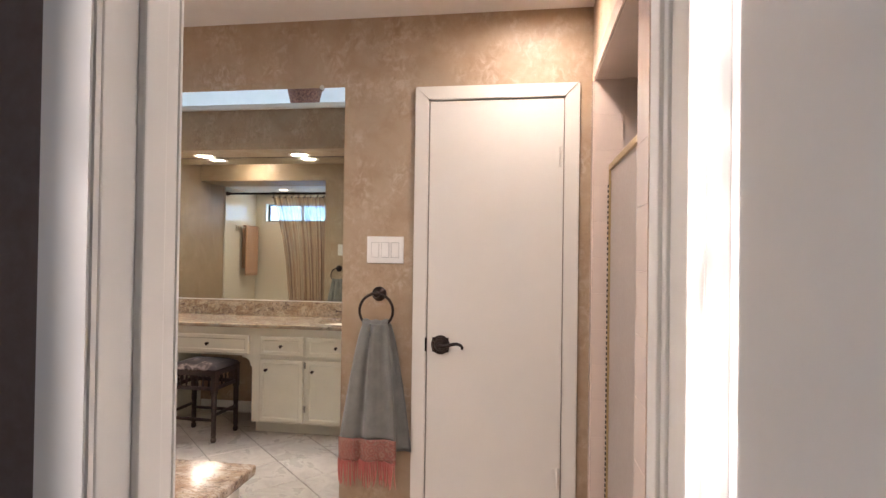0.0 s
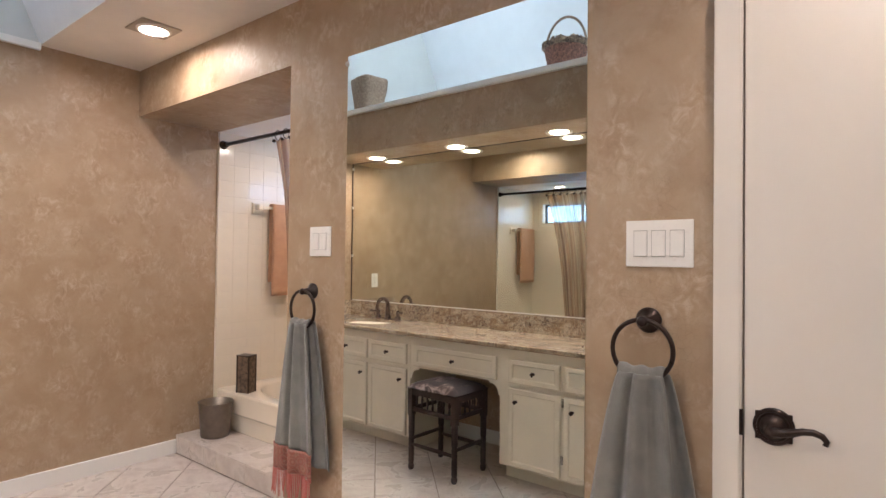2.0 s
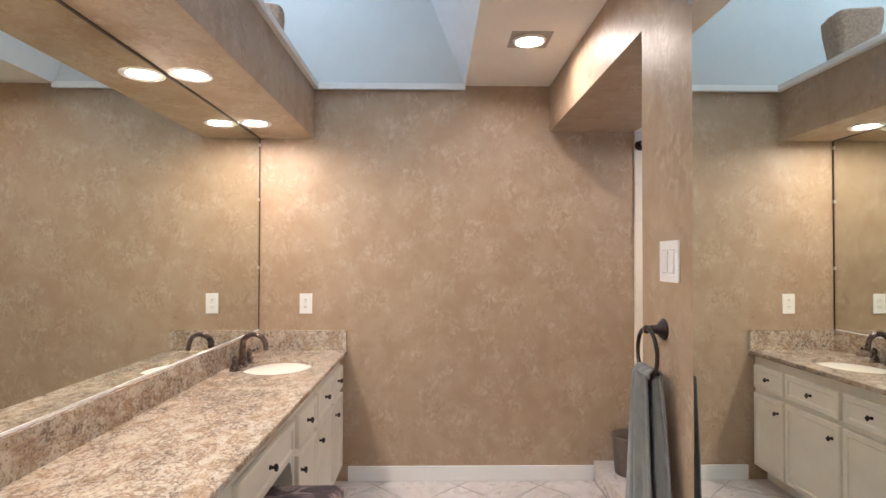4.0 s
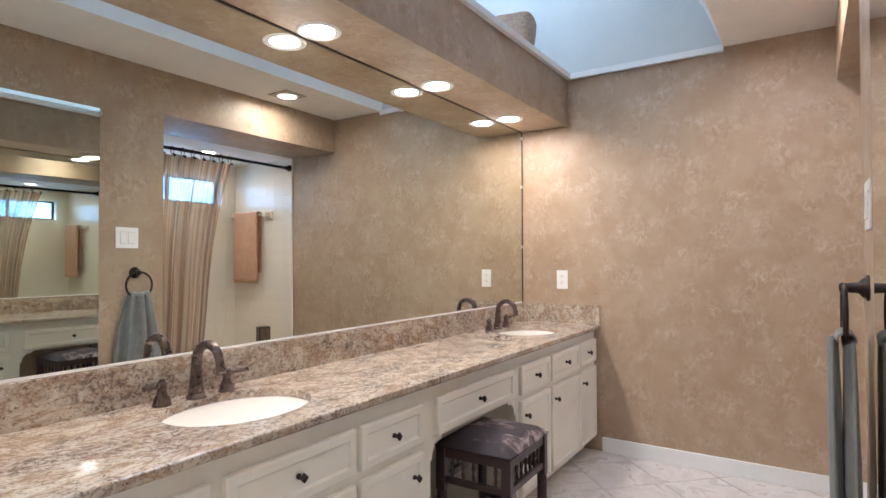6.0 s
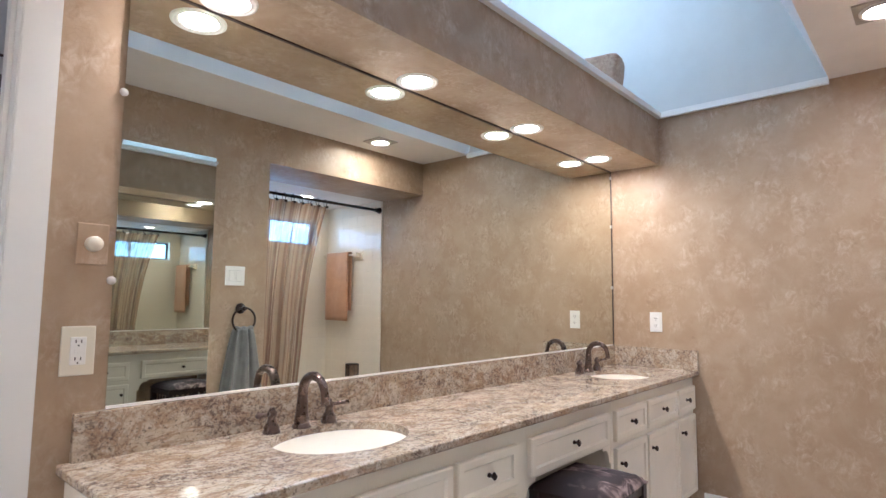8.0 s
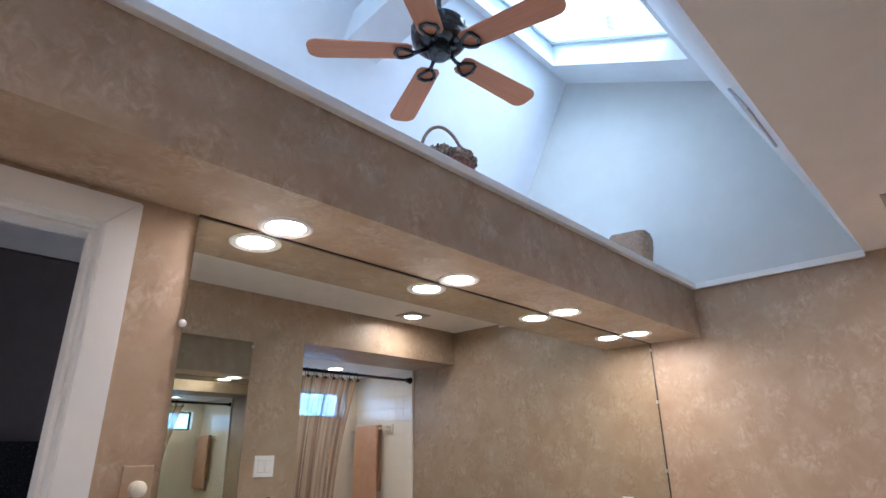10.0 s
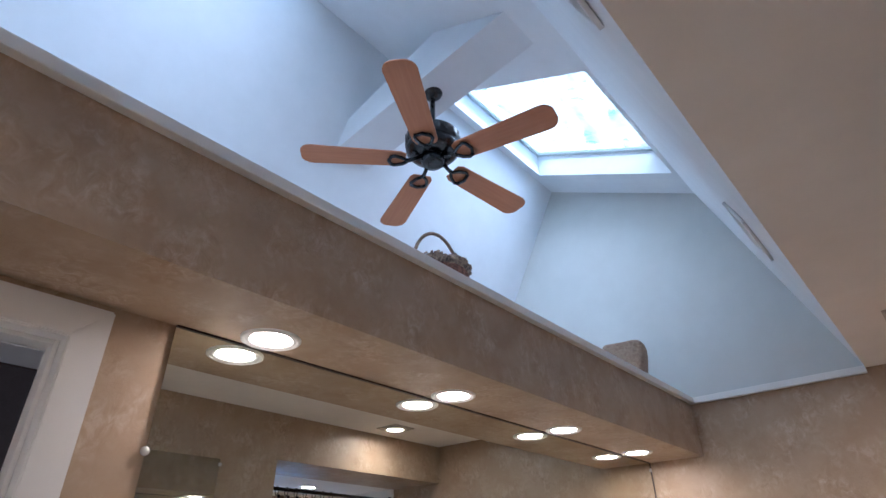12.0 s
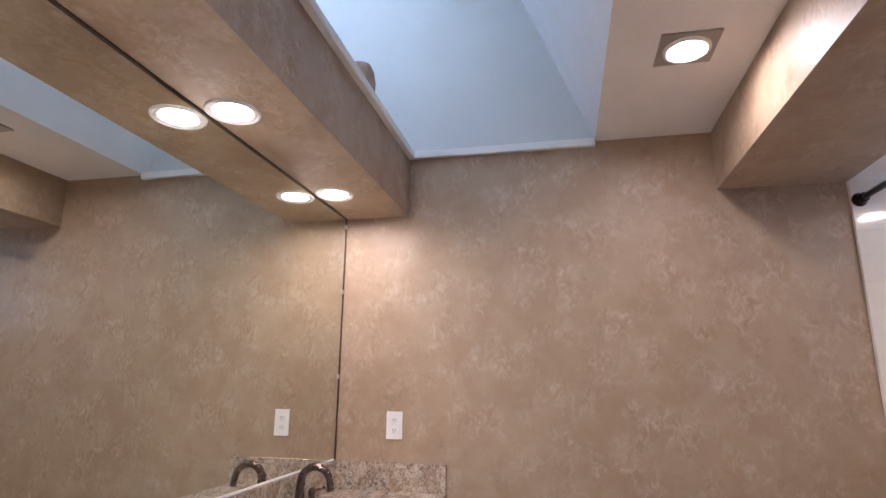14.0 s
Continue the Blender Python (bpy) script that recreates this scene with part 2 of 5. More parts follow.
def make_curtain():
    m = bpy.data.materials.new("striped_sheer_curtain")
    m.use_nodes = True
    nt = m.node_tree
    for n in list(nt.nodes):
        nt.nodes.remove(n)
    out = nt.nodes.new("ShaderNodeOutputMaterial")
    uv = nt.nodes.new("ShaderNodeUVMap")
    mp = nt.nodes.new("ShaderNodeMapping")
    mp.inputs["Scale"].default_value = (6.0, 0.02, 1)
    nt.links.new(uv.outputs[0], mp.inputs[0])
    st = noise_node(nt, mp.outputs[0], 2.0, 3.0, 0.6)
    c = ramp(nt, st, [(0.38, (0.24, 0.125, 0.08)), (0.45, (0.56, 0.39, 0.26)), (0.50, (0.31, 0.165, 0.10)), (0.55, (0.62, 0.46, 0.33)), (0.62, (0.25, 0.13, 0.085))])
    df = nt.nodes.new("ShaderNodeBsdfDiffuse")
    tl = nt.nodes.new("ShaderNodeBsdfTranslucent")
    tr = nt.nodes.new("ShaderNodeBsdfTransparent")
    nt.links.new(c, df.inputs[0])
    nt.links.new(c, tl.inputs[0])
    a = nt.nodes.new("ShaderNodeMixShader")
    a.inputs[0].default_value = 0.45
    nt.links.new(df.outputs[0], a.inputs[1])
    nt.links.new(tl.outputs[0], a.inputs[2])
    b = nt.nodes.new("ShaderNodeMixShader")
    b.inputs[0].default_value = 0.3
    nt.links.new(a.outputs[0], b.inputs[1])
    nt.links.new(tr.outputs[0], b.inputs[2])
    nt.links.new(b.outputs[0], out.inputs[0])
    return m


def make_paisley():
    m, nt, b = tree("red_paisley_band", 0.9)
    v = coords(nt, (1, 1, 1))
    w = nt.nodes.new("ShaderNodeTexVoronoi")
    w.feature = "F1"
    w.inputs["Scale"].default_value = 26.0
    nt.links.new(v, w.inputs["Vector"])
    rings = nt.nodes.new("ShaderNodeMath")
    rings.operation = "PINGPONG"
    rings.inputs[1].default_value = 0.14
    nt.links.new(w.outputs["Distance"], rings.inputs[0])
    c = ramp(nt, rings.outputs[0], [(0.02, (0.36, 0.12, 0.09)), (0.06, (0.16, 0.06, 0.05)), (0.1, (0.42, 0.20, 0.14)), (0.14, (0.24, 0.14, 0.11))])
    nt.links.new(c, b.inputs["Base Color"])
    return m


def make_cowhide():
    m, nt, b = tree("patterned_seat_cover", 0.8)
    v = coords(nt)
    c = ramp(nt, noise_node(nt, v, 9.0, 4.0, 0.55, 1.0), [(0.50, (0.026, 0.015, 0.017)), (0.57, (0.085, 0.055, 0.052)), (0.65, (0.28, 0.21, 0.195))])
    nt.links.new(c, b.inputs["Base Color"])
    bump(nt, b, noise_node(nt, v, 250.0, 3.0), 0.3, 0.002)
    return m


def make_blade():
    m, nt, b = tree("reddish_wood_blade", 0.6)
    v = coords(nt, (2.0, 30.0, 30.0))
    c = ramp(nt, noise_node(nt, v, 1.5, 6.0, 0.6, 0.6), [(0.3, (0.40, 0.135, 0.055)), (0.7, (0.48, 0.18, 0.08))])
    nt.links.new(c, b.inputs["Base Color"])
    return m


def make_weave(name, c0, c1, scale):
    m, nt, b = tree(name, 0.8)
    v = coords(nt)
    n = noise_node(nt, v, scale, 4.0, 0.7)
    nt.links.new(ramp(nt, n, [(0.35, c0), (0.65, c1)]), b.inputs["Base Color"])
    bump(nt, b, n, 0.8, 0.01)
    return m


M_PANE = make_pane()
M_GLASS = make_clear("window_glass", (0.9, 0.95, 1.0))
M_CURTAIN = make_curtain()
M_TOWEL = fabric("grey_green_terry", (0.205, 0.20, 0.178), (0.145, 0.142, 0.128))
M_ORANGE = fabric("apricot_terry", (0.60, 0.34, 0.20), (0.50, 0.27, 0.155))
M_PAISLEY = make_paisley()
M_FRINGE = fabric("coral_fringe", (0.55, 0.15, 0.11), (0.42, 0.10, 0.08))
M_SEAT = make_cowhide()
M_BLADE = make_blade()
M_BASKET = make_weave("woven_reed", (0.10, 0.045, 0.04), (0.40, 0.19, 0.13), 70.0)
M_HUSK = make_weave("husk_braid", (0.05, 0.035, 0.04), (0.56, 0.40, 0.28), 26.0)
M_STONE = make_weave("rough_tufa", (0.28, 0.185, 0.125), (0.42, 0.295, 0.21), 60.0)
M_CARVED = make_weave("carved_dark_metal", (0.05, 0.035, 0.025), (0.22, 0.15, 0.10), 45.0)
M_PEWTER = plain("brushed_pewter", (0.20, 0.17, 0.145), 0.35, 0.9, var=0.15, scale=20)
M_CHROME = plain("chrome", (0.75, 0.75, 0.75), 0.12, 1.0, var=0.02, bumpy=0.0)
M_ALU = plain("pale_aluminium", (0.62, 0.68, 0.68), 0.4, 0.3)
M_GOLD = plain("brushed_gold", (0.62, 0.46, 0.24), 0.35, 0.8)
M_FROST = plain("frosted_glass", (0.42, 0.36, 0.32), 0.4, var=0.03, bumpy=0.0)
M_BLACK = plain("black_plastic", (0.012, 0.012, 0.014), 0.25)
M_BISQUE = plain("bisque_ceramic", (0.80, 0.72, 0.58), 0.12, bumpy=0.0)
M_SKYGLOW, _nt, _b = tree("bright_sky_backdrop")
_b.inputs["Base Color"].default_value = (0, 0, 0, 1)
_nt.links.new(ramp(_nt, noise_node(_nt, coords(_nt, (1.0, 2.0, 1.0)), 2.2, 6.0, 0.6, 0.8), [(0.34, (0.10, 0.36, 0.36)), (0.41, (0.45, 0.76, 0.76)), (0.47, (1.0, 1.0, 1.0))]), _b.inputs["Emission Color"])
_b.inputs["Emission Strength"].default_value = 2.4
M_SKYBLUE, _nt, _b = tree("blue_sky_backdrop")
_b.inputs["Base Color"].default_value = (0, 0, 0, 1)
_nt.links.new(ramp(_nt, noise_node(_nt, coords(_nt), 3.0, 5.0, 0.6, 0.5), [(0.4, (0.16, 0.38, 0.72)), (0.6, (0.46, 0.74, 1.0))]), _b.inputs["Emission Color"])
_b.inputs["Emission Strength"].default_value = 4.5
M_LAWN = plain("lawn", (0.06, 0.10, 0.03), 0.95, var=0.3)
M_LEAF = plain("green_leaf", (0.07, 0.12, 0.04), 0.6, var=0.3)
M_CLIP = plain("clear_plastic_clip", (0.58, 0.55, 0.50), 0.1, bumpy=0.0)


# ---- mesh helpers ----
def box_in(bm, x0, x1, y0, y1, z0, z1):
    v = [bm.verts.new((x, y, z)) for z in (z0, z1) for y in (y0, y1) for x in (x0, x1)]
    for f in ((0, 2, 3, 1), (4, 5, 7, 6), (0, 1, 5, 4), (2, 6, 7, 3), (0, 4, 6, 2), (1, 3, 7, 5)):
        bm.faces.new([v[i] for i in f])
    return v


def boxes(*b, bevel=0.0, seg=2):
    bm = bmesh.new()
    for one in b:
        box_in(bm, *one)
    if bevel:
        bmesh.ops.bevel(bm, geom=list(bm.edges), offset=bevel, segments=seg, profile=0.6, affect="EDGES")
    return bm


def prism(profile, axis, a, b):
    """A closed outline swept straight along an axis: x gives (y, z), y gives (x, z), z gives (x, y)."""
    bm = bmesh.new()
    put = {"x": lambda p, s: (s, p[0], p[1]), "y": lambda p, s: (p[0], s, p[1]), "z": lambda p, s: (p[0], p[1], s)}[axis]
    ra = [bm.verts.new(put(p, a)) for p in profile]
    rb = [bm.verts.new(put(p, b)) for p in profile]
    n = len(profile)
    bm.faces.new(ra)
    bm.faces.new(list(reversed(rb)))
    for i in range(n):
        bm.faces.new((ra[i], rb[i], rb[(i + 1) % n], ra[(i + 1) % n]))
    bmesh.ops.recalc_face_normals(bm, faces=list(bm.faces))
    return bm


def lathe(profile, n=32, center=(0, 0, 0), bm=None):
    """Turns (radius, z) about the z axis."""
    bm = bm or bmesh.new()
    rings = []
    for r, z in profile:
        if r < 1e-6:
            rings.append([bm.verts.new((center[0], center[1], center[2] + z))])
        else:
            rings.append([bm.verts.new((center[0] + r * math.cos(2 * math.pi * i / n), center[1] + r * math.sin(2 * math.pi * i / n), center[2] + z)) for i in range(n)])
    for p, q in zip(rings, rings[1:]):
        for i in range(n):
            j = (i + 1) % n
            if len(p) == 1 and len(q) == 1:
                continue
            if len(p) == 1:
                bm.faces.new((p[0], q[j], q[i]))
            elif len(q) == 1:
                bm.faces.new((p[i], p[j], q[0]))
            else:
                bm.faces.new((p[i], p[j], q[j], q[i]))
    bmesh.ops.recalc_face_normals(bm, faces=list(bm.faces))
    return bm


def tube(path, radius, n=12, bm=None, closed=False):
    """A round bar along a path; radius is a number or one for each point."""
    bm = bm or bmesh.new()
    pts = [Vector(p) for p in path]
    rad = radius if isinstance(radius, (list, tuple)) else [radius] * len(pts)
    rings, up = [], None
    for i, p in enumerate(pts):
        if closed:
            d = (pts[(i + 1) % len(pts)] - pts[i - 1]).normalized()
        else:
            d = (pts[min(i + 1, len(pts) - 1)] - pts[max(i - 1, 0)]).normalized()
        if up is None:
            up = d.orthogonal().normalized()
        side = d.cross(up).normalized()
        up = side.cross(d).normalized()
        rings.append([bm.verts.new(p + rad[i] * (math.cos(a) * up + math.sin(a) * side)) for a in (2 * math.pi * k / n for k in range(n))])
    for a, b in zip(rings, rings[1:] + ([rings[0]] if closed else [])):
        for k in range(n):
            bm.faces.new((a[k], a[(k + 1) % n], b[(k + 1) % n], b[k]))
    if not closed:
        bm.faces.new(list(reversed(rings[0])))
        bm.faces.new(rings[-1])
    bmesh.ops.recalc_face_normals(bm, faces=list(bm.faces))
    return bm


def part(name, bm, material, parent=None, label="", smooth=False):
    me = bpy.data.meshes.new(name)
    if smooth:
        for f in bm.faces:
            f.smooth = True
    bm.to_mesh(me)
    bm.free()
    me.materials.append(material)
    ob = new(name, me)
    if parent is not None:
        ob.parent = parent
    if label:
        ob["label"] = label
    return ob


def thing(name, m, label, category, group=""):
    ob = new(name)
    ob.empty_display_size = 0.05
    ob.matrix_world = m if isinstance(m, Matrix) else pose(*m)
    return tagged(ob, label, category, group)


def structure(name, bm, material, label="", category=""):
    return tagged(part(name, bm, material), label, category, kind="structure")


# ---- large structure ----
structure("floor", boxes((W - 0.15, E + 1.0, WALL_B, BACK_Y + 0.15, -0.12, -0.004)), M_GROUT, "mortar bed under diagonal beige stone tiles", "floor")
structure("wall_west", boxes((W - 0.15, W, WALL_B, BACK_Y + 0.15, -0.12, CEIL), (W - 0.15, W, WELL_N, BACK_Y + 0.15, CEIL, CEIL + 0.3)), M_PAPER, "tan mottled wallpaper wall", "wall")
structure("wall_north", boxes((ALC_E, E + 1.0, N, N + 0.12, -0.12, CEIL + 0.1), (W, ALC_E, N, N + 0.12, ALC_Z, CEIL + 0.1)), M_PAPER, "tan mottled wallpaper wall with the tub opening", "wall")
structure("wall_south", boxes((W, DOOR_W - 0.02, WALL_B, S, -0.12, SOF_Z + 0.1), (DOOR_E + 0.02, E + 0.12, WALL_B, S, -0.12, SOF_Z + 0.1), (DOOR_W - 0.02, DOOR_E + 0.02, WALL_B, S, DOOR_Z + 0.02, SOF_Z + 0.1)), M_PAPER, "tan mottled wallpaper wall behind the vanity", "wall")
structure("ceiling", boxes((W, E, WELL_N, N, CEIL, CEIL + 0.1)), M_CEIL, "flat off-white painted ceiling strip", "ceiling")
structure("soffit", boxes((W, E, WALL_B, SOF_Y, SOF_Z, CEIL - 0.028)), M_PAPER, "wallpapered soffit above the vanity", "soffit")
structure("alcove_soffit", boxes((W, ALC_E, N + 0.12, TUB_Y - 0.02, ALC_Z, ALC_Z + 0.12)), M_PAPER, "wallpapered soffit in front of the tub", "soffit")
structure("alcove_ceiling", boxes((W, ALC_E, TUB_Y - 0.02, BACK_Y, ALC_Z, ALC_Z + 0.12)), M_CEIL, "white painted ceiling over the tub", "ceiling")
alc_east = structure("alcove_wall_east", boxes((ALC_E, ALC_E + 0.12, N + 0.12, BACK_Y + 0.15, -0.12, ALC_Z + 0.12)), M_PAPER, "end wall of the tub alcove", "wall")
alc_west = structure("alcove_wall_west", boxes((W, W + 0.012, TUB_Y - 0.02, BACK_Y, 0.1, ALC_Z)), M_WGROUT, "cream tiled end wall above the tub", "wall")
alc_north = structure("alcove_wall_north", boxes((W - 0.1, ALC_E + 0.1, BACK_Y, BACK_Y + 0.15, -0.12, WIN_Z[0]), (W - 0.1, WIN_X[0], BACK_Y, BACK_Y + 0.15, WIN_Z[0], WIN_Z[1]), (WIN_X[1], ALC_E + 0.1, BACK_Y, BACK_Y + 0.15, WIN_Z[0], WIN_Z[1]), (W - 0.1, ALC_E + 0.1, BACK_Y, BACK_Y + 0.15, WIN_Z[1], ALC_Z + 0.12)), M_WGROUT, "cream tiled wall behind the tub with a high window", "wall")
# light well
structure("well_wall_south", prism([(WELL_F, CEIL), (WELL_S, TOP_Z), (WELL_S - 0.1, TOP_Z + 0.16), (WELL_F - 0.16, CEIL)], "x", W, E), M_WELL, "pale sloped wall of the light well", "wall")
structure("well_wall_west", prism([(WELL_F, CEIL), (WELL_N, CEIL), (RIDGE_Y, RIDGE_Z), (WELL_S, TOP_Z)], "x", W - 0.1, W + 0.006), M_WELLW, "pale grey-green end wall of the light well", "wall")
structure("well_wall_east", boxes((E, E + 0.1, WELL_F - 0.1, N, CEIL, TOP_Z + 0.5)), M_WELL, "pale painted wall of the light well", "wall")
structure("well_slope_north", prism([(WELL_N, CEIL + 0.002), (RIDGE_Y, RIDGE_Z), (RIDGE_Y + 0.14, RIDGE_Z + 0.16), (WELL_N + 0.14, CEIL + 0.12), (WELL_N + 0.14, CEIL + 0.002)], "x", W, E), M_WELL, "steep pale slope of the light well", "wall")


def slope_z(y):
    return RIDGE_Z + (RIDGE_Y - y) * (TOP_Z - RIDGE_Z) / (RIDGE_Y - WELL_S)


def slope_slab(x0, x1, y0, y1, t=0.22, low=0.0):
    return prism([(y0, slope_z(y0) + low), (y1, slope_z(y1) + low), (y1, slope_z(y1) + t), (y0, slope_z(y0) + t)], "x", x0, x1)


def joined(*parts):
    bm = bmesh.new()
    for b in parts:
        me = bpy.data.meshes.new("joint")
        b.to_mesh(me)
        bm.from_mesh(me)
        bpy.data.meshes.remove(me)
        b.free()
    return bm


SKY = [(-3.13, -1.97), (-0.97, 0.25)]
SKY_Y = (0.40, 1.375)
slabs = [slope_slab(W, SKY[0][0], WELL_S, RIDGE_Y), slope_slab(SKY[0][1], SKY[1][0], WELL_S, RIDGE_Y), slope_slab(SKY[1][1], E, WELL_S, RIDGE_Y)]
for x0, x1 in SKY:
    slabs += [slope_slab(x0, x1, WELL_S, SKY_Y[0]), slope_slab(x0, x1, SKY_Y[1], RIDGE_Y)]
structure("well_ceiling", joined(*slabs), M_WELL, "pale sloped ceiling with two skylights", "ceiling")
for i, (x0, x1) in enumerate(SKY):
    sk = structure("skylight_%d" % (i + 1), slope_slab(x0 + 0.03, x1 - 0.03, SKY_Y[0] + 0.03, SKY_Y[1] - 0.03, 0.215, 0.21), M_PANE, "cloudy skylight pane with sky above", "skylight")
    sk.visible_shadow = False
    for y0, y1 in ((SKY_Y[0] + 0.001, SKY_Y[0] + 0.03), (SKY_Y[1] - 0.03, SKY_Y[1] - 0.001)):
        part("frame", slope_slab(x0 + 0.001, x1 - 0.001, y0, y1, 0.218, 0.195), M_ALU, sk, "pale aluminium frame")
    for xa, xb in ((x0 + 0.001, x0 + 0.03), (x1 - 0.03, x1 - 0.001)):
        part("frame", slope_slab(xa, xb, SKY_Y[0] + 0.031, SKY_Y[1] - 0.031, 0.218, 0.195), M_ALU, sk, "pale aluminium frame")
structure("backdrop_sky", boxes((-6, 4, -1.2, 3.0, 6.4, 6.45)), M_SKYGLOW, "bright cloudy sky above the skylights", "sky")
structure("backdrop_window", boxes((-6.5, 6.0, 6.0, 6.05, 0.0, 5.5)), M_SKYBLUE, "blue sky outside the tub window", "sky")
# brace under the roof, from which the fan hangs
bm = prism([(0.0, 3.645), (1.30, 3.80), (1.30, 3.86), (0.9, 4.05), (0.0, 3.80)], "x", -1.69, -1.433)
structure("roof_brace", bm, M_WELL, "white boxed brace under the sloped ceiling", "beam")
structure("trim_shelf", boxes((W, E, WELL_F - 0.08, SOF_Y + 0.026, CEIL - 0.028, CEIL + 0.008), bevel=0.004), M_TRIM, "white painted shelf edge on the soffit", "trim")
structure("trim_west", boxes((W + 0.001, W + 0.026, SOF_Y + 0.026, WELL_N, CEIL - 0.030, CEIL + 0.008), bevel=0.004), M_TRIM, "white painted trim under the light well", "trim")

# bedroom beyond the doorway
BX0, BX1, BY0, BZ = -3.6, 2.6, -3.4, 3.0
structure("bedroom_floor", boxes((BX0, BX1, BY0, WALL_B, -0.12, -0.01)), M_CARPET, "beige bedroom carpet", "floor")
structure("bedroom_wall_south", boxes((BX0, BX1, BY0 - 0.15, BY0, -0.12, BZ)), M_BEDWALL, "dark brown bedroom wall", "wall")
# unseen window slit, its edges set to bound the sun on trim_east
structure("bedroom_wall_west", boxes((BX0 - 0.15, BX0, BY0 - 0.15, WALL_B, -0.12, 0.4), (BX0 - 0.15, BX0, BY0 - 0.15, -1.46, 0.4, 2.62), (BX0 - 0.15, BX0, -1.05, WALL_B, 0.4, 2.62), (BX0 - 0.15, BX0, BY0 - 0.15, WALL_B, 2.62, BZ)), M_BEDWALL, "dark brown bedroom wall with an unseen window slit that shapes the sun", "wall")
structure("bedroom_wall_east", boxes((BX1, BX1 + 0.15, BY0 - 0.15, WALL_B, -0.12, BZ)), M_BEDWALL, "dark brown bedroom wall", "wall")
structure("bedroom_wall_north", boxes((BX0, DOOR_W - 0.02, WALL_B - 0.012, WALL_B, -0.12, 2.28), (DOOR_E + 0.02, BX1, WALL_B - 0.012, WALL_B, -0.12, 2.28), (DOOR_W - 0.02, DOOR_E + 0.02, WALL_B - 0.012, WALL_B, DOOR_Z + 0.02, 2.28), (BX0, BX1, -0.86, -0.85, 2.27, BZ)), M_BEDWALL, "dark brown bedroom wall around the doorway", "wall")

structure("bedroom_ceiling", boxes((BX0, BX1, BY0, -0.85, BZ, BZ + 0.1), (BX0, BX1, -0.85, WALL_B, 2.28, 2.335)), M_CEIL, "off-white bedroom ceiling", "ceiling")
# shower side
SH_N, SH_S, SH_Z = 2.40, 1.45, 2.02
structure("wall_east", boxes((E, E + 0.12, S, SH_S, -0.12, CEIL + 0.1), (E, E + 0.12, SH_N, N, -0.12, CEIL + 0.1), (E, E + 0.12, SH_S, SH_N, SH_Z, CEIL + 0.1)), M_PAPER, "wallpapered wall around the shower opening", "wall")
structure("trim_east", joined(*[boxes(b, bevel=0.004) for b in ((E - 0.012, E, S + 0.021, 0.875, 0, DOOR_Z + 0.1), (E - 0.024, E, 0.879, 0.945, 0, DOOR_Z + 0.1), (E - 0.014, E, 0.946, 1.085, 0, DOOR_Z + 0.1), (E - 0.020, E, 1.086, 1.12, 0, DOOR_Z + 0.1), (E - 0.028, E, 1.121, 1.2, 0, DOOR_Z + 0.1), (E - 0.014, E, 1.201, 1.225, 0, DOOR_Z + 0.1))]), M_TRIM, "white painted stepped moulding beside the doorway", "trim")
structure("shower_wall", boxes((E + 1.0, E + 1.1, S, N, -0.12, CEIL), (E + 0.12, E + 1.0, S, S + 0.1, -0.12, CEIL), (E + 0.12, E + 1.0, N - 0.06, N, -0.12, CEIL)), M_PTILE, "pinkish tiled shower wall", "wall")
structure("shower_lining", boxes((E + 0.001, E + 0.12, SH_S, SH_N, SH_Z - 0.006, SH_Z), (E + 0.001, E + 0.12, SH_S, SH_S + 0.006, 0, SH_Z - 0.006)), M_PTILE, "pinkish tiled reveal of the shower opening", "trim")
structure("shower_ceiling", boxes((E + 0.12, E + 1.0, S + 0.1, N - 0.06, SH_Z, CEIL)), M_PTILE, "tiled shower ceiling", "ceiling")
# baseboards
structure("baseboard_west", boxes((W, W + 0.014, CAB_Y + 0.05, STEP_Y, 0, 0.088), bevel=0.003), M_TRIM, "cream painted baseboard", "baseboard")
structure("baseboard_knee", boxes((-2.33, -1.66, S, S + 0.014, 0, 0.088), bevel=0.003), M_TRIM, "cream painted baseboard in the knee space", "baseboard")
for i, (a, b) in enumerate(((ALC_E, -1.592), (-0.58, -0.262))):
    structure("baseboard_north_%d" % (i + 1), boxes((a, b, N - 0.014, N, 0, 0.088), bevel=0.003), M_TRIM, "cream painted baseboard", "baseboard")


sky_panel("skylight_daylight", pose(-2.6, 0.88, slope_z(0.88) + 0.17, -25.7), 1.05, 0.9, 12.0, (0.70, 0.85, 1.0), 124)
sky_panel("skylight_daylight_east", pose(-0.3, 0.88, slope_z(0.88) + 0.17, -25.7), 1.0, 0.9, 9.5, (0.70, 0.85, 1.0), 124)
sky_panel("window_daylight", pose(-2.8, BACK_Y + 0.05, 1.82, 90), 0.9, 0.2, 8, (0.42, 0.68, 1.0))
sky_panel("bedroom_daylight", pose(BX0 - 0.14, -1.19, 1.5, 0, -90), 2.0, 0.26, 26, (0.76, 0.88, 1.0))

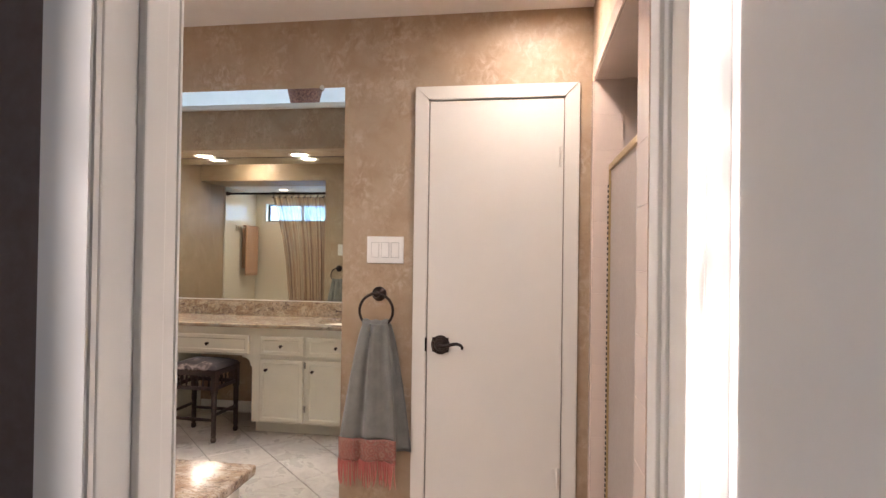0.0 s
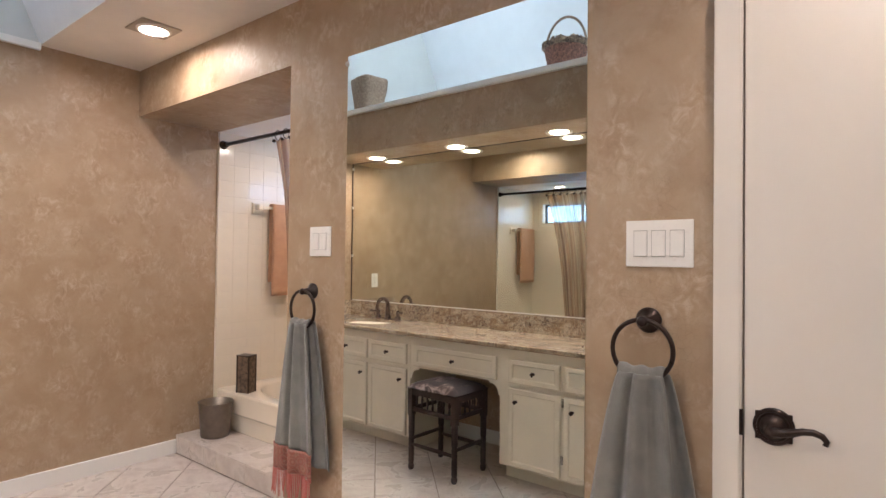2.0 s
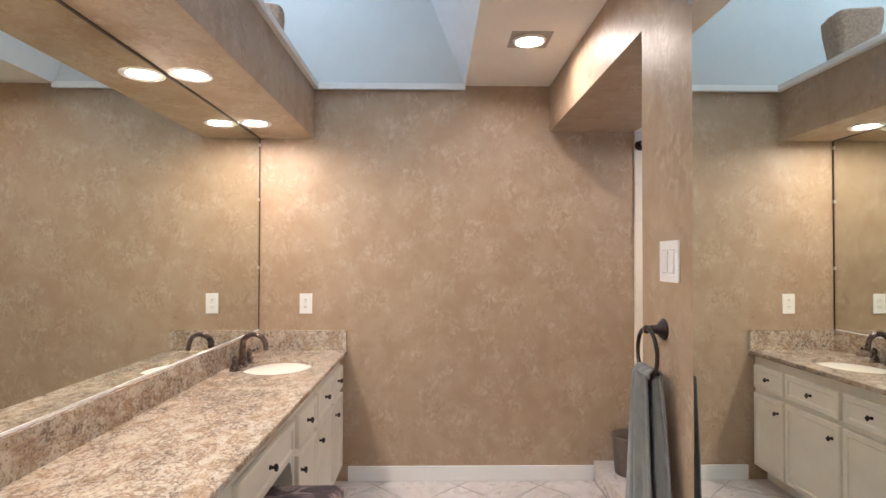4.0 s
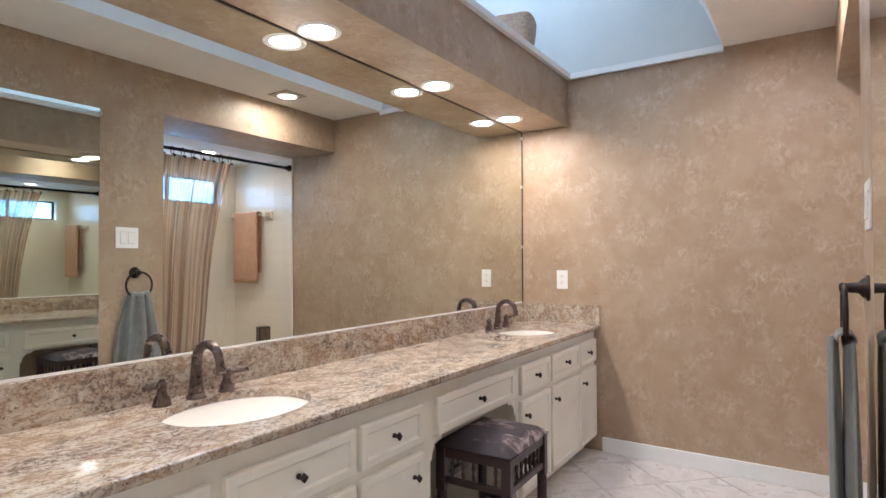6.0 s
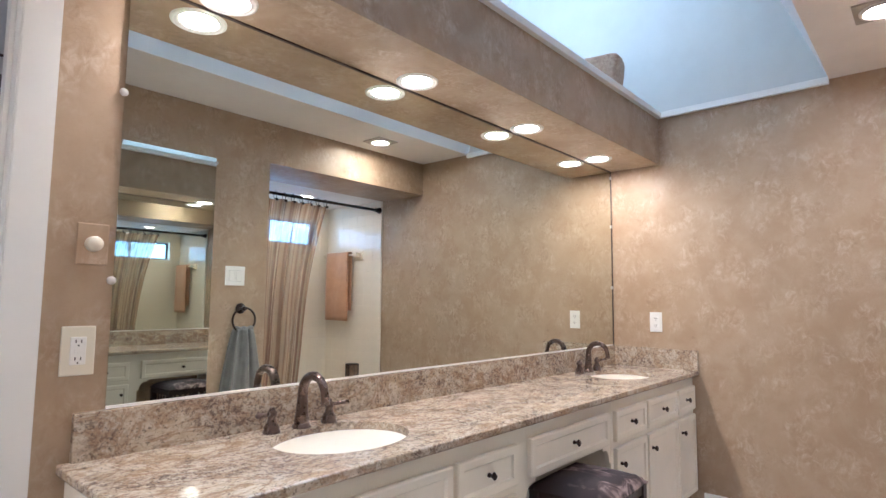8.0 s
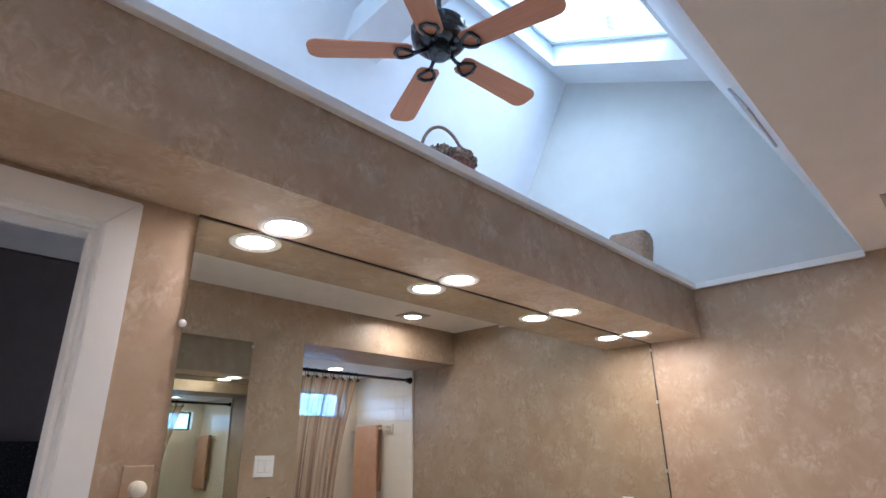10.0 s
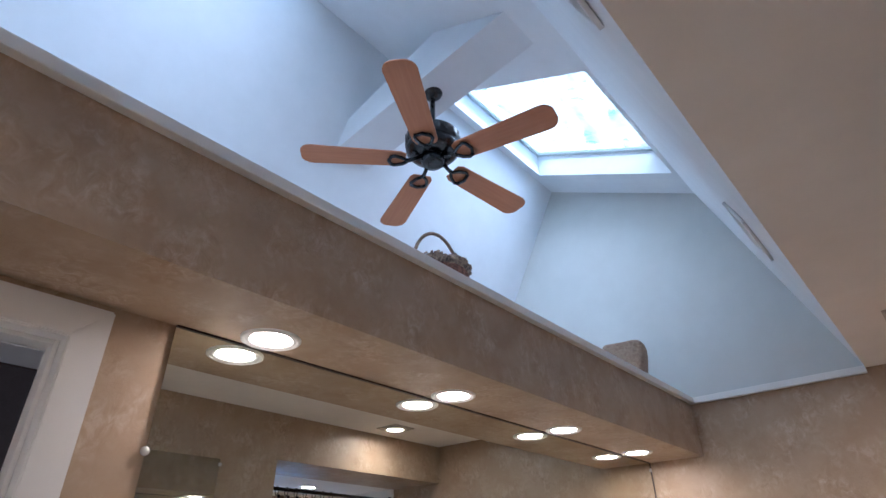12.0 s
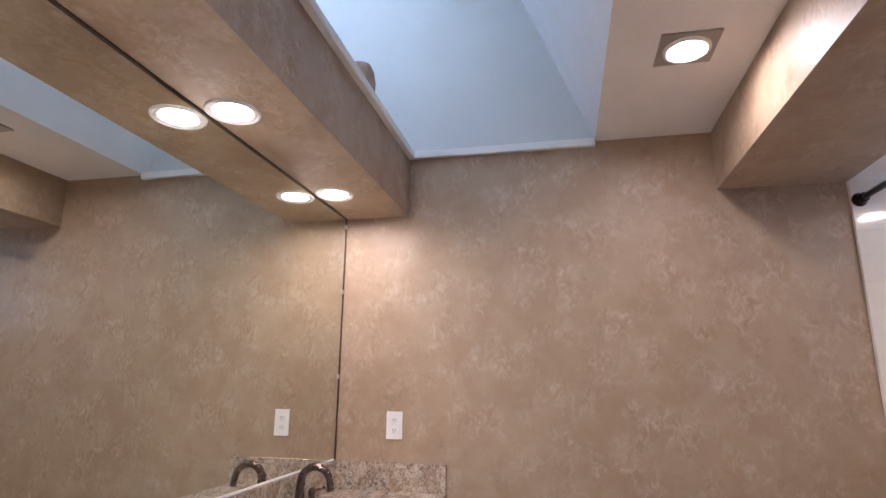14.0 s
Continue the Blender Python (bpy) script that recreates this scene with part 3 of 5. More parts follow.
# ---- doors ----
def casing(parent, x0, x1, top, y, out, width=0.066, thick=0.018):
    """Mitred flat casing round an opening x0..x1 in a wall at y; out is the side it stands on."""
    ya, yb = (y, y + out * thick)
    w = width
    prof = {"l": [(x0 - w, 0), (x0, 0), (x0, top), (x0 - w, top + w)], "r": [(x1, 0), (x1 + w, 0), (x1 + w, top + w), (x1, top)], "t": [(x0, top), (x1, top), (x1 + w, top + w), (x0 - w, top + w)]}
    for k in "lrt":
        bm = prism(prof[k], "y", min(ya, yb), max(ya, yb))
        bmesh.ops.bevel(bm, geom=list(bm.edges), offset=0.004, segments=2, affect="EDGES")
        part("casing", bm, M_TRIM if y < 1 else M_DOOR, parent)


def lever(parent, m, flip=1):
    """Bronze lever handle on a shaped square plate; local y points out of the door."""
    disc = lathe([(0, 0), (0.042, 0), (0.042, 0.005), (0.039, 0.008), (0.034, 0.009), (0.033, 0.012), (0, 0.012)], 32)
    disc.transform(Matrix.Rotation(radians(-90), 4, "X"))
    bm = boxes((-0.037, 0.037, 0, 0.007, -0.032, 0.032), bevel=0.002)
    base = part("handle", joined(bm, disc), M_BRONZE, parent, "oil-rubbed bronze lever handle on a scalloped plate")
    base.matrix_local = m
    rose = lathe([(0, 0.0), (0.03, 0.0), (0.03, 0.01), (0.02, 0.02), (0.012, 0.03), (0.012, 0.05), (0, 0.05)], 20)
    rose.transform(Matrix.Rotation(radians(-90), 4, "X"))
    part("rose", rose, M_BRONZE, base, smooth=True)
    pts = [(flip * x, 0.05, z) for x, z in ((0, 0), (0.02, 0), (0.04, 0.004), (0.06, 0.011), (0.08, 0.013), (0.095, 0.008), (0.103, -0.002), (0.1, -0.01))]
    part("lever", tube(pts, [0.011, 0.01, 0.009, 0.008, 0.0075, 0.007, 0.006, 0.006], 10), M_BRONZE, base, smooth=True)


d1 = thing("door_1", (0, 0, 0), "closed cream flush closet door with bronze lever", "door")
d1["kind"] = "structure"
DX0, DX1, DZ = -0.192, 0.394, 1.957
casing(d1, DX0 - 0.004, DX1 + 0.004, DZ + 0.004, N, -1, 0.062)
# backing sheet behind the leaf; its brown carries the shade in the gap
part("jamb", boxes((DX0 - 0.006, DX1 + 0.006, N - 0.002, N + 0.001, 0, DZ + 0.006)), M_SEAM, d1)
leaf = part("leaf", boxes((DX0 + 0.001, DX1 - 0.001, N - 0.009, N - 0.003, 0.012, DZ), bevel=0.0015), M_DOOR, d1)
lever(d1, pose(DX0 + 0.061, N - 0.009, 0.876, 0, 0, 180), -1)
part("latch", boxes((DX0 - 0.008, DX0 + 0.0, N - 0.021, N - 0.017, 0.846, 0.906), bevel=0.001), M_BRONZE, d1, "dark strike plate")
for hz in (1.66, 0.28):
    part("hinge", joined(lathe([(0, 0), (0.006, 0), (0.006, 0.085), (0, 0.085)], 10, (DX1 - 0.012, N - 0.013, hz)), boxes((DX1 - 0.035, DX1 - 0.004, N - 0.0115, N - 0.009, hz + 0.004, hz + 0.08))), M_DOOR, d1)

d2 = thing("door_2", (0, 0, 0), "white painted doorway to the dark bedroom", "door")
d2["kind"] = "structure"
casing(d2, DOOR_W, DOOR_E, DOOR_Z, S, 1, 0.082, 0.013)
casing(d2, DOOR_W, DOOR_E, DOOR_Z, WALL_B - 0.012, -1, 0.07, 0.016)
for x0, x1 in ((DOOR_W - 0.02, DOOR_W), (DOOR_E, DOOR_E + 0.02)):
    part("jamb", boxes((x0, x1, WALL_B - 0.012, S, 0, DOOR_Z + 0.02), bevel=0.002), M_TRIM, d2)
part("jamb", boxes((DOOR_W, DOOR_E, WALL_B - 0.012, S - 0.001, DOOR_Z, DOOR_Z + 0.02)), M_TRIM, d2)
for x0, x1 in ((DOOR_W, DOOR_W + 0.012), (DOOR_E - 0.012, DOOR_E)):
    part("door_stop", boxes((x0, x1, 0.645, 0.69, 0, DOOR_Z), bevel=0.003), M_TRIM, d2)
part("leaf", boxes((DOOR_E - 0.020, DOOR_E + 0.018, WALL_B - 0.84, WALL_B - 0.032, 0.012, DOOR_Z - 0.005), bevel=0.002), M_TRIM, d2, "white door standing open into the bedroom")
part("door_stop", boxes((DOOR_W + 0.012, DOOR_E - 0.012, 0.645, 0.69, DOOR_Z - 0.012, DOOR_Z), bevel=0.003), M_TRIM, d2)


# ---- vanity ----
def panel_front(w, h, t=0.02, frame_w=0.032, lip=0.007):
    """A drawer or door front with a raised frame round a flat panel; local x across, z up, y out."""
    bm = bmesh.new()
    lev = [(0.0, 0.0), (0.0, t - 0.004), (0.004, t), (frame_w - 0.006, t), (frame_w, t - lip), (frame_w + 0.001, t - lip)]
    rings = []
    for inset, y in lev:
        a, b = w / 2 - inset, h / 2 - inset
        rings.append([bm.verts.new(p) for p in ((-a, y, -b), (a, y, -b), (a, y, b), (-a, y, b))])
    for r, q in zip(rings, rings[1:]):
        for k in range(4):
            bm.faces.new((r[k], r[(k + 1) % 4], q[(k + 1) % 4], q[k]))
    bm.faces.new(rings[-1])
    bm.faces.new(list(reversed(rings[0])))
    bmesh.ops.recalc_face_normals(bm, faces=list(bm.faces))
    return bm


def knob_mesh():
    stem = tube([(0, 0, 0), (0, 0.005, 0), (0, 0.008, 0), (0, 0.016, 0)], [0.008, 0.008, 0.005, 0.006], 8)
    head = bmesh.new()
    rr = [(0.010, 0.016), (0.0135, 0.020), (0.0135, 0.024), (0.008, 0.029)]
    rings = [[head.verts.new(p) for p in ((0, y, -r), (r, y, 0), (0, y, r), (-r, y, 0))] for r, y in rr]
    for a, b in zip(rings, rings[1:]):
        for k in range(4):
            head.faces.new((a[k], a[(k + 1) % 4], b[(k + 1) % 4], b[k]))
    head.faces.new(rings[0]), head.faces.new(list(reversed(rings[-1])))
    bmesh.ops.recalc_face_normals(head, faces=list(head.faces))
    return joined(stem, head)


KNOB = bpy.data.meshes.new("knob")
_k = knob_mesh()
_k.to_mesh(KNOB)
_k.free()
KNOB.materials.append(M_BRONZE)


def front(cab, name, x0, x1, z0, z1, kx, kz):
    f = part(name, panel_front(x1 - x0, z1 - z0), M_CAB, cab)
    f.matrix_local = pose((x0 + x1) / 2, CAB_Y, (z0 + z1) / 2)
    k = new("knob", KNOB)
    k.parent = f
    k["label"] = "bronze diamond knob"
    k.matrix_local = pose(kx - (x0 + x1) / 2, 0.013 if abs(kx - (x0 + x1) / 2) < (x1 - x0) / 2 - 0.035 else 0.02, kz - (z0 + z1) / 2)
    return f


DR0, DR1, DO0, DO1 = 0.556, 0.688, 0.096, 0.527
KICK = 0.085


def cabinet(x0, x1, cols, hinge_x, label):
    cab = thing("vanity_cabinet", (0, 0, 0), label, "cabinet", "vanity cabinets")
    part("body", boxes((x0, x1, S, CAB_Y, KICK, CT_Z - 0.026), bevel=0.002), M_CAB, cab)
    part("toe_kick", boxes((x0 + 0.003, x1 - 0.003, S, CAB_Y - 0.07, 0.0, KICK)), M_CAB, cab, "cream recessed base")
    for a, b, kside in cols:
        front(cab, "drawer", a, b, DR0, DR1, (a + b) / 2, (DR0 + DR1) / 2)
        kx = a + 0.05 if kside < 0 else b - 0.05
        front(cab, "cabinet_door", a, b, DO0, DO1, kx, DO1 - 0.072)
    for hx in hinge_x:
        for hz in (0.17, 0.47):
            part("hinge", joined(lathe([(0, 0), (0.004, 0), (0.004, 0.045), (0, 0.045)], 8, (hx, CAB_Y + 0.008, hz)), boxes((hx - 0.01, hx + 0.01, CAB_Y, CAB_Y + 0.004, hz, hz + 0.045))), M_CHROME, cab, "small steel hinge")
    return cab


cabinet(-1.655, CT_E - 0.02, [(-1.59, -1.275, -1), (-1.252, -0.82, -1), (-0.779, -0.487, 1)], [-1.264], "cream painted vanity cabinet with three drawers and doors")
cabinet(W, -2.34, [(-2.705, -2.365, 1), (-3.135, -2.73, 1), (-3.43, -3.155, 1)], [], "cream painted vanity cabinet in the corner")
# knee drawer between them, with a scalloped apron
kn = thing("knee_drawer", (0, 0, 0), "cream vanity drawer over the stool space", "drawer")
part("rail", boxes((-2.34, -1.655, CAB_Y - 0.5, CAB_Y - 0.001, 0.545, CT_Z - 0.026)), M_CAB, kn)
front(kn, "drawer", -2.295, -1.675, DR0 + 0.002, DR1 + 0.002, -1.985, 0.624)


def bracket(s):
    prof = [(0, 0), (0, -0.075)]
    for i in range(9):
        a = math.pi / 2 * i / 8
        prof.append((s * (0.012 + 0.045 * (1 - math.cos(a))), -0.075 + 0.06 * math.sin(a)))
    prof += [(s * 0.072, -0.015), (s * 0.078, 0)]
    return prism(prof, "y", CAB_Y - 0.02, CAB_Y - 0.002)


for x, sgn in ((-2.34, 1), (-1.655, -1)):
    br = part("bracket", bracket(sgn), M_CAB, kn, "scalloped corner bracket")
    br.location = (x, 0, 0.546)

SINKS = [(-1.035, 0.992), (-2.955, 0.985)]
SRX, SRY = 0.215, 0.172


def slab_with_holes():
    bm = bmesh.new()
    zt, zb = CT_Z, CT_Z - 0.026
    x0, x1, y0, y1 = W, CT_E, S, CT_Y
    e = 0.006
    cuts = sorted((cx, cy) for cx, cy in SINKS)
    x = x0
    spans = []
    for cx, cy in cuts:
        spans.append((x, cx - 0.3, None))
        spans.append((cx - 0.3, cx + 0.3, (cx, cy)))
        x = cx + 0.3
    spans.append((x, x1 - e, None))
    n = 64
    for a, b, c in spans:
        if b - a < 0.01:
            continue
        if c is None:
            bm.faces.new([bm.verts.new(p) for p in ((a, y0, zt), (b, y0, zt), (b, y1 - e, zt), (a, y1 - e, zt))])
            continue
        inner, outer, low = [], [], []
        for i in range(n):
            t = 2 * math.pi * i / n + math.pi / n
            dx, dy = math.cos(t), math.sin(t)
            s = min((b - c[0]) / abs(dx) if dx else 9, ((y1 - e - c[1]) if dy > 0 else (c[1] - y0)) / abs(dy) if dy else 9)
            outer.append([c[0] + s * dx, c[1] + s * dy])
            inner.append(bm.verts.new((c[0] + SRX * dx, c[1] + SRY * dy, zt)))
            low.append(bm.verts.new((c[0] + SRX * dx, c[1] + SRY * dy, zb)))
        for corner in ((a, y0), (b, y0), (b, y1 - e), (a, y1 - e)):
            k = min(range(n), key=lambda i: (outer[i][0] - corner[0]) ** 2 + (outer[i][1] - corner[1]) ** 2)
            outer[k] = list(corner)
        ov = [bm.verts.new((p[0], p[1], zt)) for p in outer]
        for i in range(n):
            j = (i + 1) % n
            bm.faces.new((inner[i], ov[i], ov[j], inner[j]))
            bm.faces.new((low[i], inner[i], inner[j], low[j]))
    # eased front edge and end
    prof = [(0, 0)] + [(e * math.sin(a), -e * (1 - math.cos(a))) for a in (0.4, 0.8, 1.2, 1.5708)] + [(e, -0.020), (e - 0.004, -0.026), (-0.05, -0.026)]
    fr = [[bm.verts.new((xx, y1 - e + p, zt + q)) for p, q in prof] for xx in (x0, x1 - e)]
    en = [[bm.verts.new((x1 - e + p, yy, zt + q)) for p, q in prof] for yy in (y0, y1 - e)]
    for A, B in (fr, en):
        for k in range(len(prof) - 1):
            bm.faces.new((A[k], B[k], B[k + 1], A[k + 1]))
    # rounded corner
    m = 6
    cr = [[bm.verts.new((x1 - e + p * math.cos(t), y1 - e + p * math.sin(t), zt + q)) for p, q in prof[:-1]] for t in (math.pi / 2 * i / m for i in range(m + 1))]
    for A, B in zip(cr, cr[1:]):
        for k in range(len(prof) - 2):
            bm.faces.new((A[k], B[k], B[k + 1], A[k + 1]))
    bmesh.ops.remove_doubles(bm, verts=list(bm.verts), dist=0.0003)
    bmesh.ops.recalc_face_normals(bm, faces=list(bm.faces))
    return bm


ct = thing("countertop", (0, 0, 0), "polished brown and cream granite vanity countertop", "countertop")
part("slab", slab_with_holes(), M_GRANITE, ct)
BS_Z = 0.889
part("backsplash", boxes((W + 0.02, -0.414, S, S + 0.02, CT_Z, BS_Z), bevel=0.002), M_GRANITE, ct)
part("side_splash", boxes((W, W + 0.02, S, CT_Y - 0.003, CT_Z, BS_Z), bevel=0.002), M_GRANITE, ct)


def sink(cx, cy):
    s = thing("sink", (cx, cy, CT_Z - 0.026), "white oval porcelain undermount sink", "sink", "vanity sinks")
    prof = [(1.04, 0.0), (1.0, 0.001), (0.985, -0.006), (0.93, -0.05), (0.8, -0.095), (0.55, -0.125), (0.2, -0.138), (0.1, -0.14), (0.0, -0.14)]
    bm = lathe(prof, 48)
    bm.transform(Matrix.Diagonal((SRX, SRY, 1, 1)))
    part("bowl", bm, M_PORC, s, smooth=True)
    part("drain", lathe([(0, -0.134), (0.02, -0.134), (0.022, -0.138)], 20), M_FAUCET, s, "bronze drain", smooth=True)
    ov = tube([(0.011 * math.cos(a), 0.007 * math.sin(a), 0) for a in (2 * math.pi * i / 16 for i in range(16))], 0.0012, 6, closed=True)
    o = part("overflow", ov, M_FAUCET, s)
    o.matrix_local = pose(0.12, -0.128, -0.05, 70, 0, 30)
    return s


def faucet(cx, cy):
    f = thing("faucet", (cx, cy, CT_Z), "dark brushed bronze faucet with gooseneck spout", "faucet", "vanity faucets")
    part("spout_base", lathe([(0, 0), (0.029, 0), (0.029, 0.006), (0.025, 0.012), (0.023, 0.016), (0, 0.016)], 24), M_FAUCET, f, smooth=True)
    pts = [(0, 0, 0.012), (0, 0, 0.045), (0, 0.001, 0.085)]
    for i in range(1, 13):
        a = math.pi * i / 12 * 0.92
        pts.append((0, 0.058 - 0.056 * math.cos(a), 0.108 + 0.055 * math.sin(a)))
    pts.append((0, 0.120, 0.082))
    part("spout", tube(pts, [0.024, 0.020, 0.0165] + [0.0155 - 0.0003 * i for i in range(12)] + [0.0135], 16), M_FAUCET, f, smooth=True)
    for sx in (-0.105, 0.105):
        h = part("handle", lathe([(0, 0), (0.026, 0), (0.026, 0.005), (0.023, 0.012), (0.021, 0.02), (0.014, 0.034), (0.0115, 0.045), (0.015, 0.05), (0.015, 0.06), (0.009, 0.068), (0.006, 0.074), (0, 0.075)], 20), M_FAUCET, f, smooth=True)
        h.location = (sx, 0, 0)
        part("lever", tube([(0, 0, 0.056), (math.copysign(0.03, sx), 0.012, 0.058), (math.copysign(0.062, sx), 0.022, 0.061)], [0.006, 0.0055, 0.0075], 10), M_FAUCET, h, smooth=True)
    return f


for cx, cy in SINKS:
    sink(cx, cy)
    faucet(cx + 0.018, S + 0.082)


# ---- mirrors ----
def mirror(name, x0, x1, z0, z1, y, out, clips, label):
    m = thing(name, (0, 0, 0), label, "mirror")
    part("glass", boxes((x0, x1, min(y, y + out * 0.006), max(y, y + out * 0.006), z0, z1)), M_MIRROR, m)
    for cx, cz in clips:
        c = lathe([(0, 0), (0.011, 0), (0.011, 0.004), (0.005, 0.009), (0, 0.009)], 16)
        c.transform(Matrix.Translation((cx, y + out * 0.004, cz)) @ Matrix.Rotation(radians(-90 * out), 4, "X"))
        part("clip", c, M_CLIP, m, "clear plastic mirror clip", smooth=True)
    return m


vm = mirror("vanity_mirror", W + 0.012, -0.484, BS_Z + 0.004, SOF_Z - 0.004, S, 1, [(-0.482, 1.711), (-0.48, 1.213)], "wide frameless wall mirror above the vanity")
part("channel", boxes((W + 0.022, -0.484, S + 0.0065, S + 0.010, BS_Z + 0.001, BS_Z + 0.008)), M_PLATE, vm, "thin bright bottom channel")
part("edge_strip", boxes((W + 0.012, -0.484, S, S + 0.012, SOF_Z - 0.004, SOF_Z)), M_DARKWOOD, vm, "dark joint under the soffit")
part("edge_strip", boxes((W + 0.003, W + 0.0115, S, S + 0.008, BS_Z + 0.002, SOF_Z - 0.003)), M_DARKWOOD, vm, "dark joint at the wall")
for cz in (1.25, 1.65, 1.975):
    part("clip", boxes((W + 0.004, W + 0.022, S + 0.0065, S + 0.012, cz, cz + 0.02), bevel=0.002), M_CLIP, vm, "clear plastic mirror clip")
tm = mirror("tall_mirror", -1.584, -0.588, 0.085, 2.034, N, -1, [(-1.587, 2.006), (-0.70, 2.037)], "tall frameless wall mirror beside the closet door")


# ---- lights ----
def downlight(x, y, z, square, lens_mat):
    d = thing("ceiling_light", (x, y, z), "recessed downlight with a %s trim, lit" % ("square white" if square else "round white"), "downlight", "square downlights" if square else "vanity downlights")
    if square:
        part("trim", boxes((-0.095, 0.095, -0.095, 0.095, -0.008, 0.0), bevel=0.004), M_SATIN, d, "square satin trim plate")
        part("ring", lathe([(0.078, -0.008), (0.076, -0.016), (0.064, -0.018), (0.060, -0.010)], 40), M_PLATE, d, smooth=True)
        zz = -0.0095
    else:
        part("trim", lathe([(0.083, 0.0), (0.082, -0.005), (0.076, -0.008), (0.071, -0.006), (0.069, -0.0035), (0.066, -0.006), (0.060, -0.004), (0.055, -0.0005)], 40), M_PLATE, d, "white trim ring", smooth=True)
        zz = -0.0015
    part("lens", lathe([(0, zz), (0.061 if square else 0.0555, zz)], 40), lens_mat, d, "glowing frosted lens")
    return d


for lx in (-0.71, -1.495, -2.282, -3.062):
    downlight(lx, 0.828, SOF_Z, False, M_LAMP)
for lx, ly in ((-2.722, 2.218), (0.27, 2.10)):
    downlight(lx, ly, CEIL, True, M_LAMP2)
downlight(-2.84, 3.33, ALC_Z, False, M_LAMP_ALC)


# ---- wall plates ----
def plate(name, m, w, h, label, category, mat):
    p = thing(name, m, label, category)
    part("plate", boxes((-w / 2, w / 2, 0, 0.006, -h / 2, h / 2), bevel=0.003), mat, p)
    return p


def switch(x, z, gangs, w, h):
    p = plate("light_switch", pose(x, N, z, 0, 0, 180), w, h, "white %s rocker light switch plate" % ("triple" if gangs == 3 else "double"), "light switch", M_PLATE)
    for i in range(gangs):
        cx = (i - (gangs - 1) / 2) * 0.046
        part("surround", boxes((cx - 0.0178, cx + 0.0178, 0.004, 0.0064, -0.0345, 0.0345)), M_GAPGREY, p)
        r = part("rocker", boxes((cx - 0.0165, cx + 0.0165, 0.004, 0.0095, -0.033, 0.033), bevel=0.002), M_PLATE, p)
        for v in r.data.vertices:
            if v.co.z > 0 and v.co.y > 0.008:
                v.co.y -= 0.0025


M_GAPGREY = plain("grey_seam", (0.35, 0.34, 0.32), 0.6)
switch(-0.390, 1.2925, 3, 0.170, 0.121)
switch(-1.7385, 1.310, 2, 0.130, 0.121)


def outlet(m, gfci):
    p = plate("power_outlet", m, 0.075, 0.12, "ivory power outlet plate" if gfci else "white power outlet plate", "power outlet", M_IVORY if gfci else M_PLATE)
    mat = M_PLATE
    if gfci:
        part("face", boxes((-0.0175, 0.0175, 0.004, 0.008, -0.034, 0.034), bevel=0.002), mat, p)
        part("button", boxes((-0.008, 0.008, 0.007, 0.0095, -0.005, 0.005)), M_PLATE, p)
    for cz in (-0.021, 0.021):
        if not gfci:
            part("face", boxes((-0.016, 0.016, 0.004, 0.008, cz - 0.014, cz + 0.014), bevel=0.003), mat, p)
        for sx in (-0.006, 0.006):
            part("slot", boxes((sx - 0.0012, sx + 0.0012, 0.0075, 0.0085, cz - 0.002, cz + 0.006)), M_GAP, p)
        part("slot", lathe([(0, 0.0005), (0.0022, 0.0005), (0.0022, 0)], 8, (0, 0, 0)), M_GAP, p).matrix_local = pose(0, 0.008, cz - 0.008, -90)


outlet(pose(W, 1.011, 1.047, 0, 0, -90), False)
outlet(pose(-0.416, S, 1.039), True)
dp = plate("dimmer_switch", pose(-0.433, S, 1.303), 0.072, 0.104, "wallpaper-covered plate with a round ivory dimmer knob", "dimmer switch", M_PAPER)
kb = lathe([(0, 0.024), (0.016, 0.024), (0.0185, 0.02), (0.019, 0.0), (0, 0.0)], 24)
kb.transform(Matrix.Rotation(radians(-90), 4, "X"))
part("knob", kb, M_IVORY, dp, smooth=True).location = (0, 0.006, 0)


# ---- towel rings and towels ----
def towel_layer(w_top, w_bot, x_top, x_bot, z_top, z_bot, y_off, folds, amp, seed, n=56, m=36):
    rnd = random.Random(seed)
    ph = [rnd.uniform(0, 6.28) for _ in range(4)]
    bm = bmesh.new()
    grid = []
    for j in range(m + 1):
        t = j / m
        e = t ** 0.75
        w = w_top + (w_bot - w_top) * e
        cx = x_top + (x_bot - x_top) * e
        row = []
        for i in range(n + 1):
            u = i / n
            a = amp * (0.45 + 0.75 * t)
            y = y_off + a * (math.sin(u * math.pi * 2 * folds + ph[0] + 0.5 * t) + 0.45 * math.sin(u * math.pi * 2 * (folds * 1.7) + ph[1] - 0.6 * t)) - 0.012 * math.sin(math.pi * u)
            y = y * (1 - 0.35 * t) if y < 0 else y
            row.append(bm.verts.new((cx + (u - 0.5) * w + 0.004 * math.sin(u * 19 + ph[2]), y, z_top + (z_bot - z_top) * t + (0.006 * math.sin(u * 7 + ph[3]) if j == m else 0))))
        grid.append(row)
    for a, b in zip(grid, grid[1:]):
        for i in range(n):
            bm.faces.new((a[i], a[i + 1], b[i + 1], b[i]))
    return bm


def thicken(bm, d):
    bmesh.ops.recalc_face_normals(bm, faces=list(bm.faces))
    bmesh.ops.solidify(bm, geom=list(bm.faces), thickness=d)
    return bm


